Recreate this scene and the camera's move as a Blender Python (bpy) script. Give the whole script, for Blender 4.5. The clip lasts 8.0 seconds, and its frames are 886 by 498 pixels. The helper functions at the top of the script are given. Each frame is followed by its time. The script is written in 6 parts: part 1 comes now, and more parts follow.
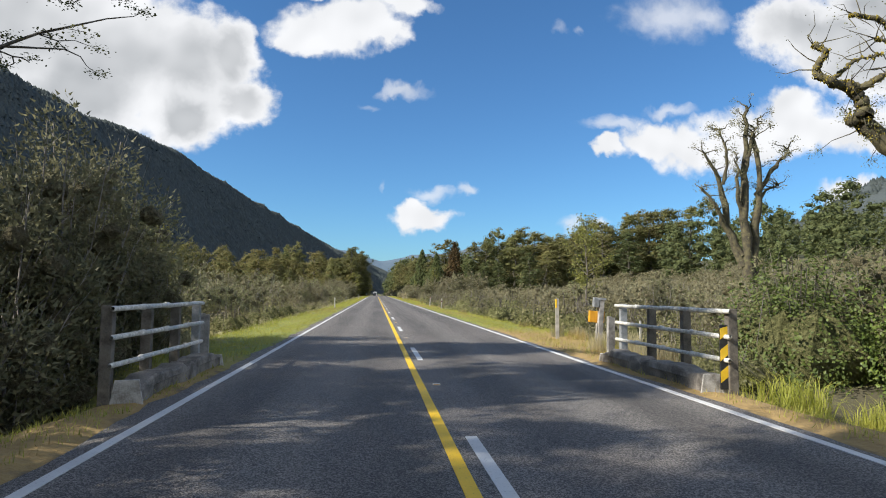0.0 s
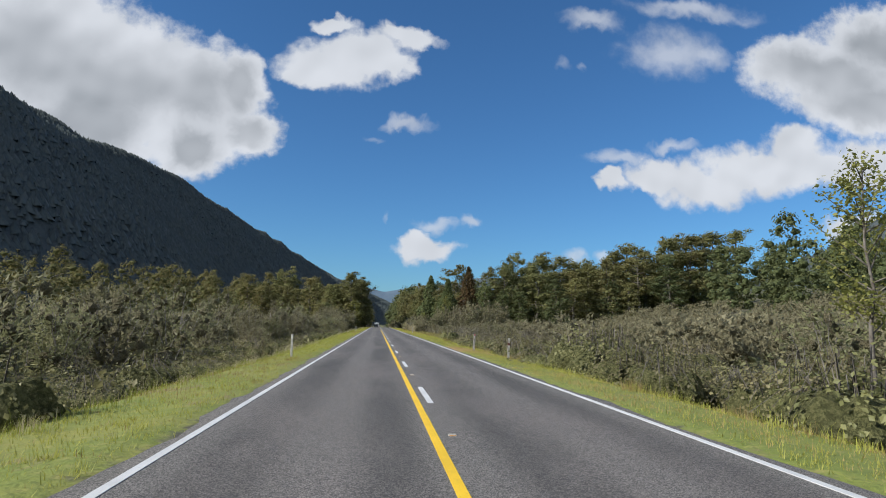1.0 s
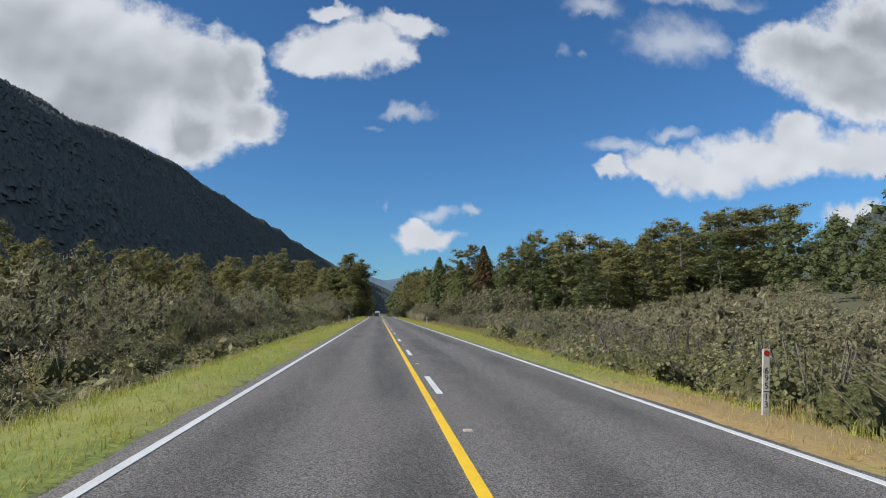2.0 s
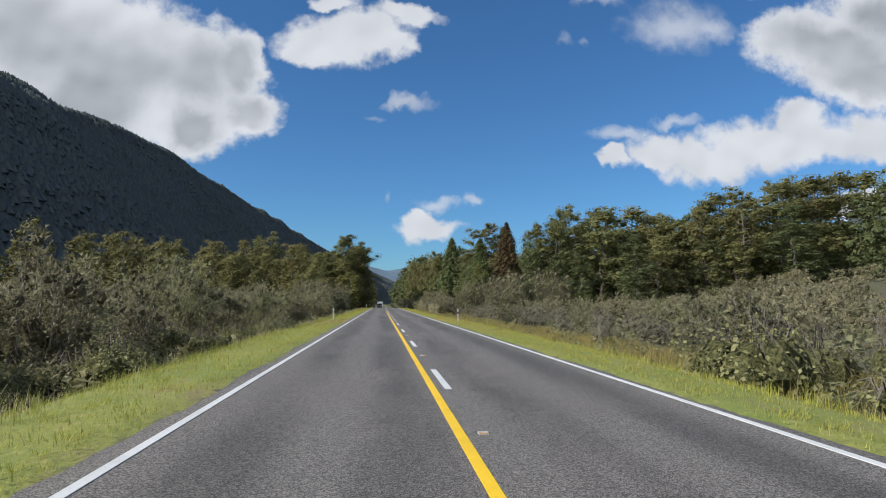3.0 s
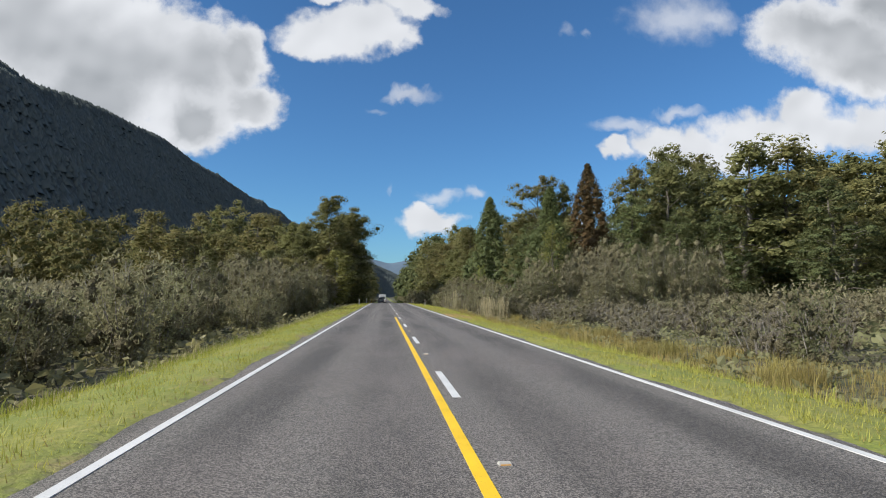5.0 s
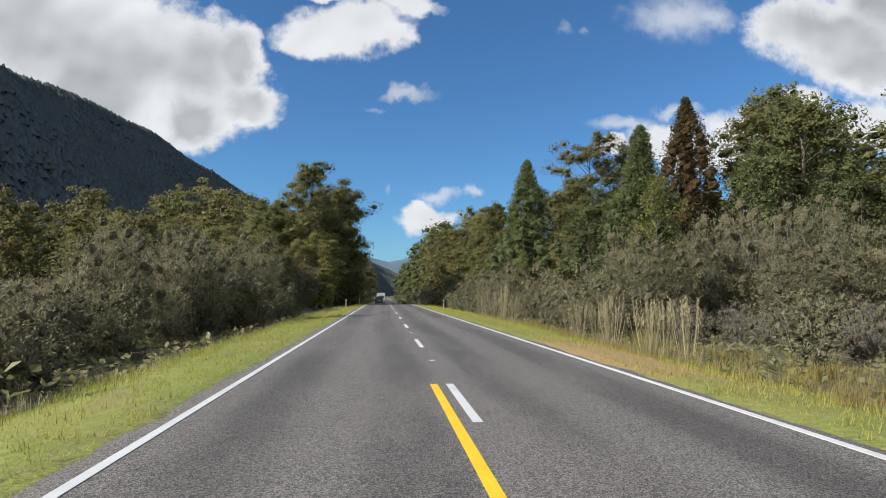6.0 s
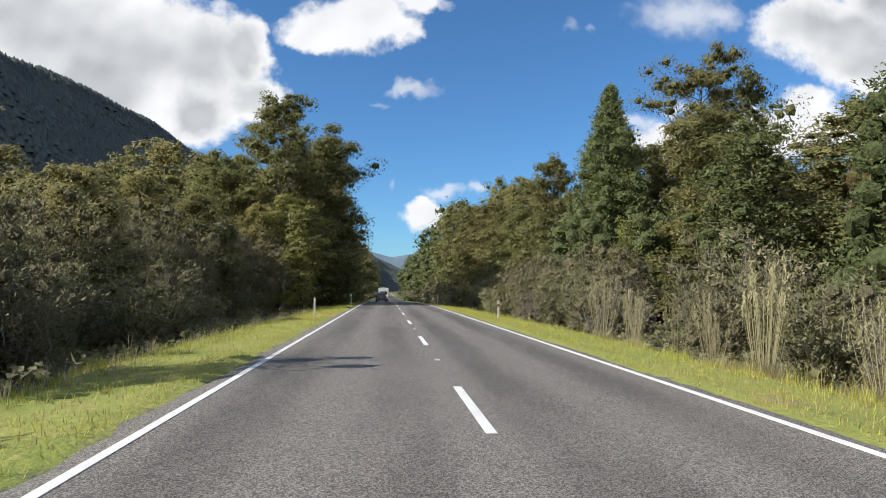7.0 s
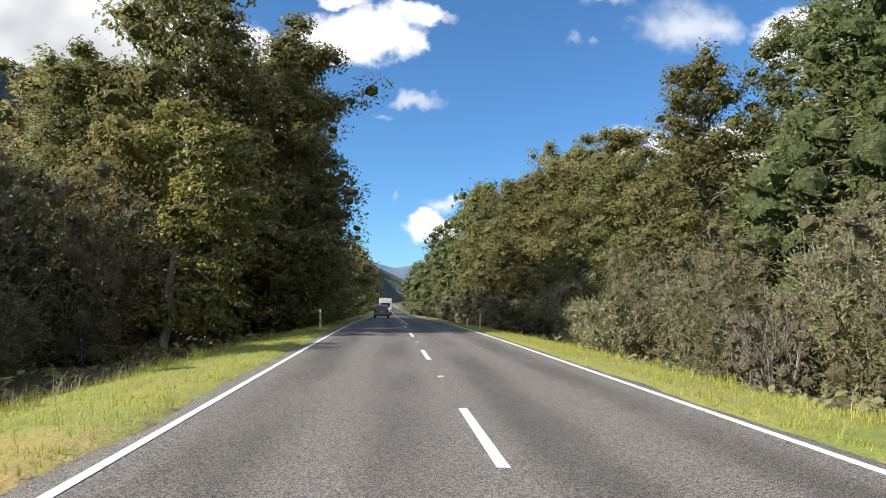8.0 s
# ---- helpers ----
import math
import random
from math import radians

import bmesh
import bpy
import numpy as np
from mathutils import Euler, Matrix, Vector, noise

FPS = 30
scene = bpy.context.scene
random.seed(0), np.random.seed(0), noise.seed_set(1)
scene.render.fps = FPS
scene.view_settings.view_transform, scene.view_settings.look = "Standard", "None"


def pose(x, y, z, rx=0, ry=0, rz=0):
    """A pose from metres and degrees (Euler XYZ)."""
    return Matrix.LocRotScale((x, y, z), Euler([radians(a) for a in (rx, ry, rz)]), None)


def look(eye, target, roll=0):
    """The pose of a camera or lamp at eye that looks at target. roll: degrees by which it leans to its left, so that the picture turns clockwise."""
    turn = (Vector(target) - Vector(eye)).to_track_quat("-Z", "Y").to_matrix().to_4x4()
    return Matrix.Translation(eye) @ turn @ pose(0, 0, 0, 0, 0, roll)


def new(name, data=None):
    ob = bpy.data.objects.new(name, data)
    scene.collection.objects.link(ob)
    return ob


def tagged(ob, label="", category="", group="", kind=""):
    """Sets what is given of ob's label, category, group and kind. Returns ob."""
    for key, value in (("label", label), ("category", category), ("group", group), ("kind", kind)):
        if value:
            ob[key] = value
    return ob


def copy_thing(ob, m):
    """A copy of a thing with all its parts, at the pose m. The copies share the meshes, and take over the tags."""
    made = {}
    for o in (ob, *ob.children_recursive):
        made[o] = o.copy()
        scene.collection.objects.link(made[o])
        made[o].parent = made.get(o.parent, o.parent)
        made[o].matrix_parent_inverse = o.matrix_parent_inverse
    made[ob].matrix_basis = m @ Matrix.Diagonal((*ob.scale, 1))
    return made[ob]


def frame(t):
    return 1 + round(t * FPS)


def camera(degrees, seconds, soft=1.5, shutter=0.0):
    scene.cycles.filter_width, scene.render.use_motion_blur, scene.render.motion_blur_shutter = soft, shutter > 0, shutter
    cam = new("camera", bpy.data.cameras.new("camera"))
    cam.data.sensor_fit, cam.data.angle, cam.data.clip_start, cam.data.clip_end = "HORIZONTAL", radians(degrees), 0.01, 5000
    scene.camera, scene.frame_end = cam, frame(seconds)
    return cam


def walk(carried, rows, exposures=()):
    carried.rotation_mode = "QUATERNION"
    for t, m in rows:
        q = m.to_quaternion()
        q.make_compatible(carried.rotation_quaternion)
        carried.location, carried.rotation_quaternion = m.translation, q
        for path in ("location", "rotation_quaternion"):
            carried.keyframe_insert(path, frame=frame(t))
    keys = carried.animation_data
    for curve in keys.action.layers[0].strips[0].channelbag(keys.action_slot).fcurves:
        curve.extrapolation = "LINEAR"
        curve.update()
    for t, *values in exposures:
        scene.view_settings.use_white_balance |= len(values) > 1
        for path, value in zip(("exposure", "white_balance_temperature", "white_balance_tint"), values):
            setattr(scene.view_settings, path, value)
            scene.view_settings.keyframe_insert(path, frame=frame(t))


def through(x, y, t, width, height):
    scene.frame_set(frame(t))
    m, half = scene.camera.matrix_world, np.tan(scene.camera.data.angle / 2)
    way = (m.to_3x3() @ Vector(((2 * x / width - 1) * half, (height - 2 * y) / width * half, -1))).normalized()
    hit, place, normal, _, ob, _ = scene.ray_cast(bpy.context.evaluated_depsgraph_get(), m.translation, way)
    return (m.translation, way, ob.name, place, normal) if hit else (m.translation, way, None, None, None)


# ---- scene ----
cam = camera(72.0, 8.0, soft=1.0)
# seconds, metres right of the centre line, along the road and up, then yaw, pitch and roll in degrees
ROWS = [
    (0.0, -0.976, 3.80, 1.440, -6.256, 4.147, -0.537),
    (0.5, -1.015, 19.36, 1.506, -6.015, 5.432, -0.947),
    (1.0, -1.077, 34.90, 1.512, -6.069, 7.094, -1.257),
    (1.5, -1.143, 50.25, 1.476, -6.187, 7.172, -1.267),
    (2.0, -1.156, 65.78, 1.450, -6.028, 6.036, -1.127),
    (3.5, -1.143, 111.95, 1.425, -5.711, 5.009, -0.507),
    (4.0, -1.071, 127.15, 1.444, -5.655, 4.809, -0.447),
    (4.5, -1.050, 142.48, 1.440, -5.507, 4.540, -0.517),
    (6.0, -1.108, 189.95, 1.453, -5.649, 4.305, -0.277),
    (6.5, -1.114, 205.50, 1.438, -5.674, 4.010, -0.637),
    (7.0, -1.102, 220.80, 1.430, -5.368, 3.931, -0.927),
    (7.5, -1.064, 236.35, 1.445, -5.091, 4.317, -1.107),
    (8.0, -1.057, 251.55, 1.444, -5.108, 4.984, -1.187),
]
walk(cam, [(t, pose(x, y, z, 90 + pitch, roll, yaw)) for t, x, y, z, yaw, pitch, roll in ROWS], [(0.0, 0.62, 6450, 10), (0.5, 0.33, 6300, 10), (1.0, 0.2, 6100, 10), (2.0, 0.17, 6100, 10), (4.5, 0.35, 6250, 10), (6.5, 0.5, 6400, 10), (8.0, 0.92, 6500, 10)])

# ---- light ----
SUN_ELEVATION, SUN_AZIMUTH = radians(34), radians(-106)  # azimuth from +y, to the right
sun_way = Vector((math.sin(SUN_AZIMUTH) * math.cos(SUN_ELEVATION), math.cos(SUN_AZIMUTH) * math.cos(SUN_ELEVATION), math.sin(SUN_ELEVATION)))
sun = new("sun", bpy.data.lights.new("sun", "SUN"))
sun.data.energy, sun.data.angle, sun.data.color = 5.0, radians(0.53), (1.0, 0.95, 0.86)
sun.matrix_world = look(sun_way * 100, (0, 0, 0))


def sky_world():
    world = bpy.data.worlds.new("daylight")
    world.use_nodes = True
    scene.world = world
    tree = world.node_tree
    nodes, links = tree.nodes, tree.links
    nodes.clear()

    def node(kind, **values):
        n = nodes.new(kind)
        for key, value in values.items():
            if key == "op":
                n.operation = value
            else:
                n.inputs[int(key[1:])].default_value = value
        return n

    def math_node(op, a, b=None, c=None, clamp=False):
        n = nodes.new("ShaderNodeMath")
        n.operation, n.use_clamp = op, clamp
        for i, value in enumerate((a, b, c)):
            if value is None:
                continue
            if isinstance(value, (int, float)):
                n.inputs[i].default_value = value
            else:
                links.new(value, n.inputs[i])
        return n.outputs[0]

    sky = nodes.new("ShaderNodeTexSky")
    sky.sky_type, sky.sun_disc = "NISHITA", False
    sky.sun_elevation, sky.sun_rotation = SUN_ELEVATION, SUN_AZIMUTH
    sky.altitude, sky.air_density, sky.dust_density, sky.ozone_density = 200, 1.0, 0.5, 3.0
    # the dome flattened onto a sheet ahead: across = x/y, up = z/y
    coord = nodes.new("ShaderNodeTexCoord")
    split = nodes.new("ShaderNodeSeparateXYZ")
    links.new(coord.outputs["Generated"], split.inputs[0])
    ahead = math_node("MAXIMUM", split.outputs[1], 0.05)
    join = nodes.new("ShaderNodeCombineXYZ")
    links.new(math_node("DIVIDE", split.outputs[0], ahead), join.inputs[0])
    links.new(math_node("DIVIDE", split.outputs[2], ahead), join.inputs[1])

    def noise_at(vector, scale, detail, rough=0.55):
        n = nodes.new("ShaderNodeTexNoise")
        n.inputs["Scale"].default_value, n.inputs["Detail"].default_value, n.inputs["Roughness"].default_value = scale, detail, rough
        links.new(vector, n.inputs["Vector"])
        return n

    def shifted(vector, scale, amount):
        n = noise_at(vector, scale, 4)
        mul = nodes.new("ShaderNodeVectorMath")
        mul.operation = "MULTIPLY_ADD"
        links.new(n.outputs["Color"], mul.inputs[0])
        mul.inputs[1].default_value, mul.inputs[2].default_value = (amount, amount, 0), (-amount / 2, -amount / 2, 0)
        add = nodes.new("ShaderNodeVectorMath")
        links.new(vector, add.inputs[0])
        links.new(mul.outputs[0], add.inputs[1])
        return add.outputs[0]

    place = shifted(shifted(join.outputs[0], 9, 0.07), 30, 0.035)

    def cloud(*lobes):
        """The thickness of a cloud of round lobes: across, up, and the half axes of each."""
        thick = None
        for cx, cy, rx, ry in lobes:
            n = nodes.new("ShaderNodeVectorMath")
            n.operation = "MULTIPLY_ADD"
            links.new(place, n.inputs[0])
            n.inputs[1].default_value, n.inputs[2].default_value = (1 / rx, 1 / ry, 0), (-cx / rx, -cy / ry, 0)
            size = nodes.new("ShaderNodeVectorMath")
            size.operation = "LENGTH"
            links.new(n.outputs[0], size.inputs[0])
            lobe = math_node("MULTIPLY", math_node("SUBTRACT", 1.3, size.outputs["Value"]), 1.0, clamp=False)
            if thick is None:
                thick = lobe
            else:
                n = nodes.new("ShaderNodeMath")
                n.operation = "SMOOTH_MAX"
                links.new(thick, n.inputs[0])
                links.new(lobe, n.inputs[1])
                n.inputs[2].default_value = 0.35
                thick = n.outputs[0]
        return thick

    large = [
        cloud((-0.561, 0.435, 0.146, 0.133), (-0.437, 0.386, 0.168, 0.105), (-0.322, 0.374, 0.099, 0.086), (-0.242, 0.388, 0.054, 0.058),
              (-0.222, 0.312, 0.058, 0.045), (-0.308, 0.28, 0.062, 0.052), (-0.474, 0.309, 0.13, 0.084), (-0.75, 0.45, 0.2, 0.16)),
        cloud((0.827, 0.473, 0.172, 0.077), (0.749, 0.484, 0.09, 0.06), (0.922, 0.545, 0.128, 0.067), (0.891, 0.417, 0.138, 0.065)),
    ]
    middle = [
        cloud((-0.078, 0.437, 0.104, 0.038), (-0.041, 0.454, 0.072, 0.042), (0.008, 0.433, 0.038, 0.025), (-0.133, 0.412, 0.042, 0.02),
              (0.035, 0.49, 0.058, 0.02), (-0.099, 0.506, 0.038, 0.014)),
        cloud((0.742, 0.33, 0.055, 0.037), (0.751, 0.297, 0.155, 0.037), (0.475, 0.272, 0.062, 0.03), (0.568, 0.255, 0.095, 0.036),
              (0.654, 0.284, 0.097, 0.039), (0.884, 0.31, 0.079, 0.048), (0.393, 0.253, 0.025, 0.015)),
        cloud((0.072, 0.12, 0.047, 0.021), (0.06, 0.134, 0.028, 0.021), (0.865, 0.182, 0.078, 0.029)),
    ]
    thin = [
        cloud((0.034, 0.338, 0.043, 0.011), (0.085, 0.165, 0.033, 0.013), (0.145, 0.173, 0.021, 0.011)),
        cloud((0.511, 0.496, 0.086, 0.045), (0.57, 0.489, 0.059, 0.023),
              (0.365, 0.549, 0.052, 0.017), (0.556, 0.579, 0.12, 0.019)),
        cloud((0.414, 0.296, 0.062, 0.015), (0.507, 0.319, 0.047, 0.012), (0.331, 0.113, 0.022, 0.014), (0.386, 0.118, 0.018, 0.011)),
    ]

    faint = [cloud((-0.017, 0.308, 0.022, 0.008), (0.011, 0.178, 0.008, 0.006), (0.308, 0.464, 0.02, 0.01), (0.346, 0.458, 0.012, 0.008))]

    def most(values):
        top = values[0]
        for value in values[1:]:
            top = math_node("MAXIMUM", top, value)
        return top

    billow = noise_at(join.outputs[0], 24, 7, 0.6).outputs["Fac"]
    fine = math_node("MULTIPLY_ADD", billow, 0.9, -0.45)

    def ramp(value, low, high):
        n = nodes.new("ShaderNodeMapRange")
        n.interpolation_type = "SMOOTHSTEP"
        links.new(value, n.inputs["Value"])
        n.inputs["From Min"].default_value, n.inputs["From Max"].default_value = low, high
        return n.outputs["Result"]

    heavy = math_node("ADD", most(large), math_node("MULTIPLY", fine, 0.9))
    medium = math_node("ADD", most(middle), fine)
    light = math_node("ADD", most(thin), fine)
    cover = most([ramp(heavy, 0.08, 0.5), ramp(medium, 0.02, 0.6), math_node("MULTIPLY", ramp(light, -0.05, 1.15), 0.62), math_node("MULTIPLY", ramp(math_node("ADD", most(faint), fine), 0.1, 1.4), 0.25)])
    # unseen broken cloud behind and overhead, added to brighten the fill light
    wide = noise_at(coord.outputs["Generated"], 2.6, 6, 0.55).outputs["Fac"]
    behind = math_node("MULTIPLY", ramp(wide, 0.44, 0.6), ramp(math_node("MULTIPLY", split.outputs[1], -1), -0.55, -0.3))
    cover = math_node("MAXIMUM", cover, behind)
    # billows are lit from the upper left; thick middles are greyer than the rims
    soft = noise_at(join.outputs[0], 7, 2, 0.5).outputs["Fac"]
    aside = nodes.new("ShaderNodeVectorMath")
    links.new(join.outputs[0], aside.inputs[0])
    aside.inputs[1].default_value = (-0.012, 0.022, 0)
    relief = math_node("SUBTRACT", noise_at(aside.outputs[0], 7, 2, 0.5).outputs["Fac"], soft)
    under = noise_at(join.outputs[0], 2.6, 3, 0.5).outputs["Fac"]
    deep_in = ramp(most(large), 0.4, 1.0)
    grey = math_node("MULTIPLY", deep_in, ramp(under, 0.3, 0.6))
    grey = math_node("ADD", math_node("MULTIPLY", grey, 0.66), math_node("MULTIPLY_ADD", relief, 1.3, 0.1), clamp=True)
    tone = nodes.new("ShaderNodeMix")
    tone.data_type = "RGBA"
    links.new(grey, tone.inputs["Factor"])
    tone.inputs["A"].default_value, tone.inputs["B"].default_value = (1.02, 1.03, 1.05, 1), (0.42, 0.445, 0.47, 1)
    air = nodes.new("ShaderNodeBackground")
    air.inputs["Strength"].default_value = SKY
    deep = nodes.new("ShaderNodeMix")
    deep.data_type, deep.blend_type = "RGBA", "MULTIPLY"
    deep.inputs["Factor"].default_value = 1.0
    deep.inputs["B"].default_value = (0.55, 0.88, 1.12, 1)
    links.new(sky.outputs[0], deep.inputs["A"])
    links.new(deep.outputs["Result"], air.inputs["Color"])
    white = nodes.new("ShaderNodeBackground")
    white.inputs["Strength"].default_value = CLOUD
    links.new(tone.outputs["Result"], white.inputs["Color"])
    mix = nodes.new("ShaderNodeMixShader")
    links.new(cover, mix.inputs[0])
    links.new(air.outputs[0], mix.inputs[1])
    links.new(white.outputs[0], mix.inputs[2])
    out = nodes.new("ShaderNodeOutputWorld")
    links.new(mix.outputs[0], out.inputs[0])


SKY, CLOUD = 0.085, 0.62
sky_world()


# ---- materials ----
def material(name):
    m = bpy.data.materials.new(name)
    m.use_nodes = True
    m.node_tree.nodes.clear()
    return m, m.node_tree.nodes, m.node_tree.links


def finish(m, shader):
    out = m.node_tree.nodes.new("ShaderNodeOutputMaterial")
    m.node_tree.links.new(shader, out.inputs[0])
    return m


def mixed(nodes, links, factor, a, b):
    """A colour between a and b (colours or sockets)."""
    n = nodes.new("ShaderNodeMix")
    n.data_type = "RGBA"
    links.new(factor, n.inputs["Factor"])
    for key, value in (("A", a), ("B", b)):
        if isinstance(value, tuple):
            n.inputs[key].default_value = (*value, 1)
        else:
            links.new(value, n.inputs[key])
    return n.outputs["Result"]


def spread(nodes, links, value, low, high):
    n = nodes.new("ShaderNodeMapRange")
    n.interpolation_type = "SMOOTHSTEP"
    links.new(value, n.inputs["Value"])
    n.inputs["From Min"].default_value, n.inputs["From Max"].default_value = low, high
    return n.outputs["Result"]


def noise_fac(nodes, links, scale, detail=4, rough=0.55, stretch=None):
    coord = nodes.new("ShaderNodeNewGeometry")
    source = coord.outputs["Position"]
    if stretch:
        mul = nodes.new("ShaderNodeVectorMath")
        mul.operation = "MULTIPLY"
        links.new(source, mul.inputs[0])
        mul.inputs[1].default_value = stretch
        source = mul.outputs[0]
    n = nodes.new("ShaderNodeTexNoise")
    n.inputs["Scale"].default_value, n.inputs["Detail"].default_value, n.inputs["Roughness"].default_value = scale, detail, rough
    links.new(source, n.inputs["Vector"])
    return n.outputs["Fac"]


def solid(name, a, b, rough=0.7, scale=3.0, fine=60.0, bump=0.2, metal=0.0, size=0.01):
    """A rough surface whose colour runs from a to b at two scales, with fine relief."""
    m, nodes, links = material(name)
    coarse, grain = noise_fac(nodes, links, scale, 5), noise_fac(nodes, links, fine, 3)
    both = nodes.new("ShaderNodeMath")
    both.operation = "MULTIPLY_ADD"
    links.new(grain, both.inputs[0])
    both.inputs[1].default_value = 0.4
    links.new(coarse, both.inputs[2])
    shader = nodes.new("ShaderNodeBsdfPrincipled")
    links.new(mixed(nodes, links, spread(nodes, links, both.outputs[0], 0.45, 0.95), a, b), shader.inputs["Base Color"])
    shader.inputs["Roughness"].default_value, shader.inputs["Metallic"].default_value = rough, metal
    relief = nodes.new("ShaderNodeBump")
    relief.inputs["Strength"].default_value, relief.inputs["Distance"].default_value = bump, size
    links.new(both.outputs[0], relief.inputs["Height"])
    links.new(relief.outputs[0], shader.inputs["Normal"])
    return finish(m, shader.outputs[0])


def foliage(name, a, b, c, through=0.35, gloss=0.25):
    """Leaves: each island takes a colour between a and b, each plant leans towards c; some light goes through."""
    m, nodes, links = material(name)
    island = nodes.new("ShaderNodeNewGeometry").outputs["Random Per Island"]
    plant = nodes.new("ShaderNodeObjectInfo").outputs["Random"]
    half = nodes.new("ShaderNodeMath")
    half.operation = "MULTIPLY"
    links.new(plant, half.inputs[0])
    half.inputs[1].default_value = 0.7
    colour = mixed(nodes, links, half.outputs[0], mixed(nodes, links, island, a, b), c)
    other = nodes.new("ShaderNodeMath")
    other.operation = "MULTIPLY"
    links.new(plant, other.inputs[0])
    other.inputs[1].default_value = 7.31
    vigour = nodes.new("ShaderNodeMath")
    vigour.operation = "FRACT"
    links.new(other.outputs[0], vigour.inputs[0])
    tone = nodes.new("ShaderNodeHueSaturation")
    level = nodes.new("ShaderNodeMath")
    level.operation = "MULTIPLY_ADD"
    links.new(vigour.outputs[0], level.inputs[0])
    level.inputs[1].default_value, level.inputs[2].default_value = 0.55, 0.7
    links.new(level.outputs[0], tone.inputs["Value"])
    links.new(colour, tone.inputs["Color"])
    colour = tone.outputs["Color"]
    shader = nodes.new("ShaderNodeBsdfPrincipled")
    links.new(colour, shader.inputs["Base Color"])
    shader.inputs["Roughness"].default_value, shader.inputs["Specular IOR Level"].default_value = 0.55, gloss
    thin = nodes.new("ShaderNodeBsdfTranslucent")
    links.new(colour, thin.inputs["Color"])
    mix = nodes.new("ShaderNodeMixShader")
    mix.inputs[0].default_value = through
    links.new(shader.outputs[0], mix.inputs[1])
    links.new(thin.outputs[0], mix.inputs[2])
    return finish(m, mix.outputs[0])


def asphalt():
    m, nodes, links = material("asphalt")
    chips = nodes.new("ShaderNodeTexVoronoi")
    chips.inputs["Scale"].default_value = 90
    place = nodes.new("ShaderNodeNewGeometry")
    links.new(place.outputs["Position"], chips.inputs["Vector"])
    bright = nodes.new("ShaderNodeSeparateColor")
    links.new(chips.outputs["Color"], bright.inputs[0])
    # tyre-polished tracks run along each lane, the oily middles between them are darker
    split = nodes.new("ShaderNodeSeparateXYZ")
    links.new(place.outputs["Position"], split.inputs[0])
    wobble = noise_fac(nodes, links, 0.35, 3, 0.5, (1, 0.12, 1))
    side = nodes.new("ShaderNodeMath")
    side.operation = "MULTIPLY_ADD"
    links.new(wobble, side.inputs[0])
    side.inputs[1].default_value = 0.9
    links.new(split.outputs[0], side.inputs[2])
    wave = nodes.new("ShaderNodeMath")
    wave.operation = "MULTIPLY"
    links.new(side.outputs[0], wave.inputs[0])
    wave.inputs[1].default_value = 2 * math.pi / 1.72
    sine = nodes.new("ShaderNodeMath")
    sine.operation = "SINE"
    links.new(wave.outputs[0], sine.inputs[0])
    tracks = spread(nodes, links, sine.outputs[0], -0.9, 0.9)
    patches = noise_fac(nodes, links, 0.5, 5, 0.6, (1, 0.25, 1))
    base = mixed(nodes, links, tracks, (0.087, 0.081, 0.074), (0.148, 0.139, 0.127))
    base = mixed(nodes, links, spread(nodes, links, patches, 0.35, 0.75), base, (0.154, 0.14, 0.129))
    grain = mixed(nodes, links, spread(nodes, links, bright.outputs[0], 0.2, 1.0), (0.42, 0.415, 0.41), (1.86, 1.82, 1.76))
    mul = nodes.new("ShaderNodeMix")
    mul.data_type, mul.blend_type = "RGBA", "MULTIPLY"
    mul.inputs["Factor"].default_value = 1.0
    links.new(base, mul.inputs["A"])
    links.new(grain, mul.inputs["B"])
    shader = nodes.new("ShaderNodeBsdfPrincipled")
    links.new(mul.outputs["Result"], shader.inputs["Base Color"])
    shader.inputs["Roughness"].default_value = 0.75
    shader.inputs["Specular IOR Level"].default_value = 0.35
    relief = nodes.new("ShaderNodeBump")
    relief.inputs["Strength"].default_value, relief.inputs["Distance"].default_value = 0.6, 0.006
    links.new(chips.outputs["Distance"], relief.inputs["Height"])
    links.new(relief.outputs[0], shader.inputs["Normal"])
    return finish(m, shader.outputs[0])


def road_paint(name, colour):
    """Thick road paint, worn through to the chips here and there."""
    m, nodes, links = material(name)
    wear = spread(nodes, links, noise_fac(nodes, links, 38, 6, 0.7), 0.56, 0.72)
    dirt = noise_fac(nodes, links, 1.3, 4, 0.6)
    shade = mixed(nodes, links, spread(nodes, links, dirt, 0.3, 0.8), colour, tuple(c * 0.8 for c in colour))
    shader = nodes.new("ShaderNodeBsdfPrincipled")
    links.new(mixed(nodes, links, wear, shade, tuple(0.45 * c + 0.04 for c in colour)), shader.inputs["Base Color"])
    shader.inputs["Roughness"].default_value = 0.6
    relief = nodes.new("ShaderNodeBump")
    relief.inputs["Strength"].default_value, relief.inputs["Distance"].default_value = 0.4, 0.004
    links.new(noise_fac(nodes, links, 90, 3), relief.inputs["Height"])
    links.new(relief.outputs[0], shader.inputs["Normal"])
    return finish(m, shader.outputs[0])


# stretches of dry verge: the middle along the road and the reach
DRY_LEFT = ((5.0, 12.0), (147.5, 2.5), (256.0, 2.5))
DRY_RIGHT = ((12.0, 12.0), (26.0, 4.5), (75.0, 5.0), (153.0, 4.0), (206.0, 5.0))


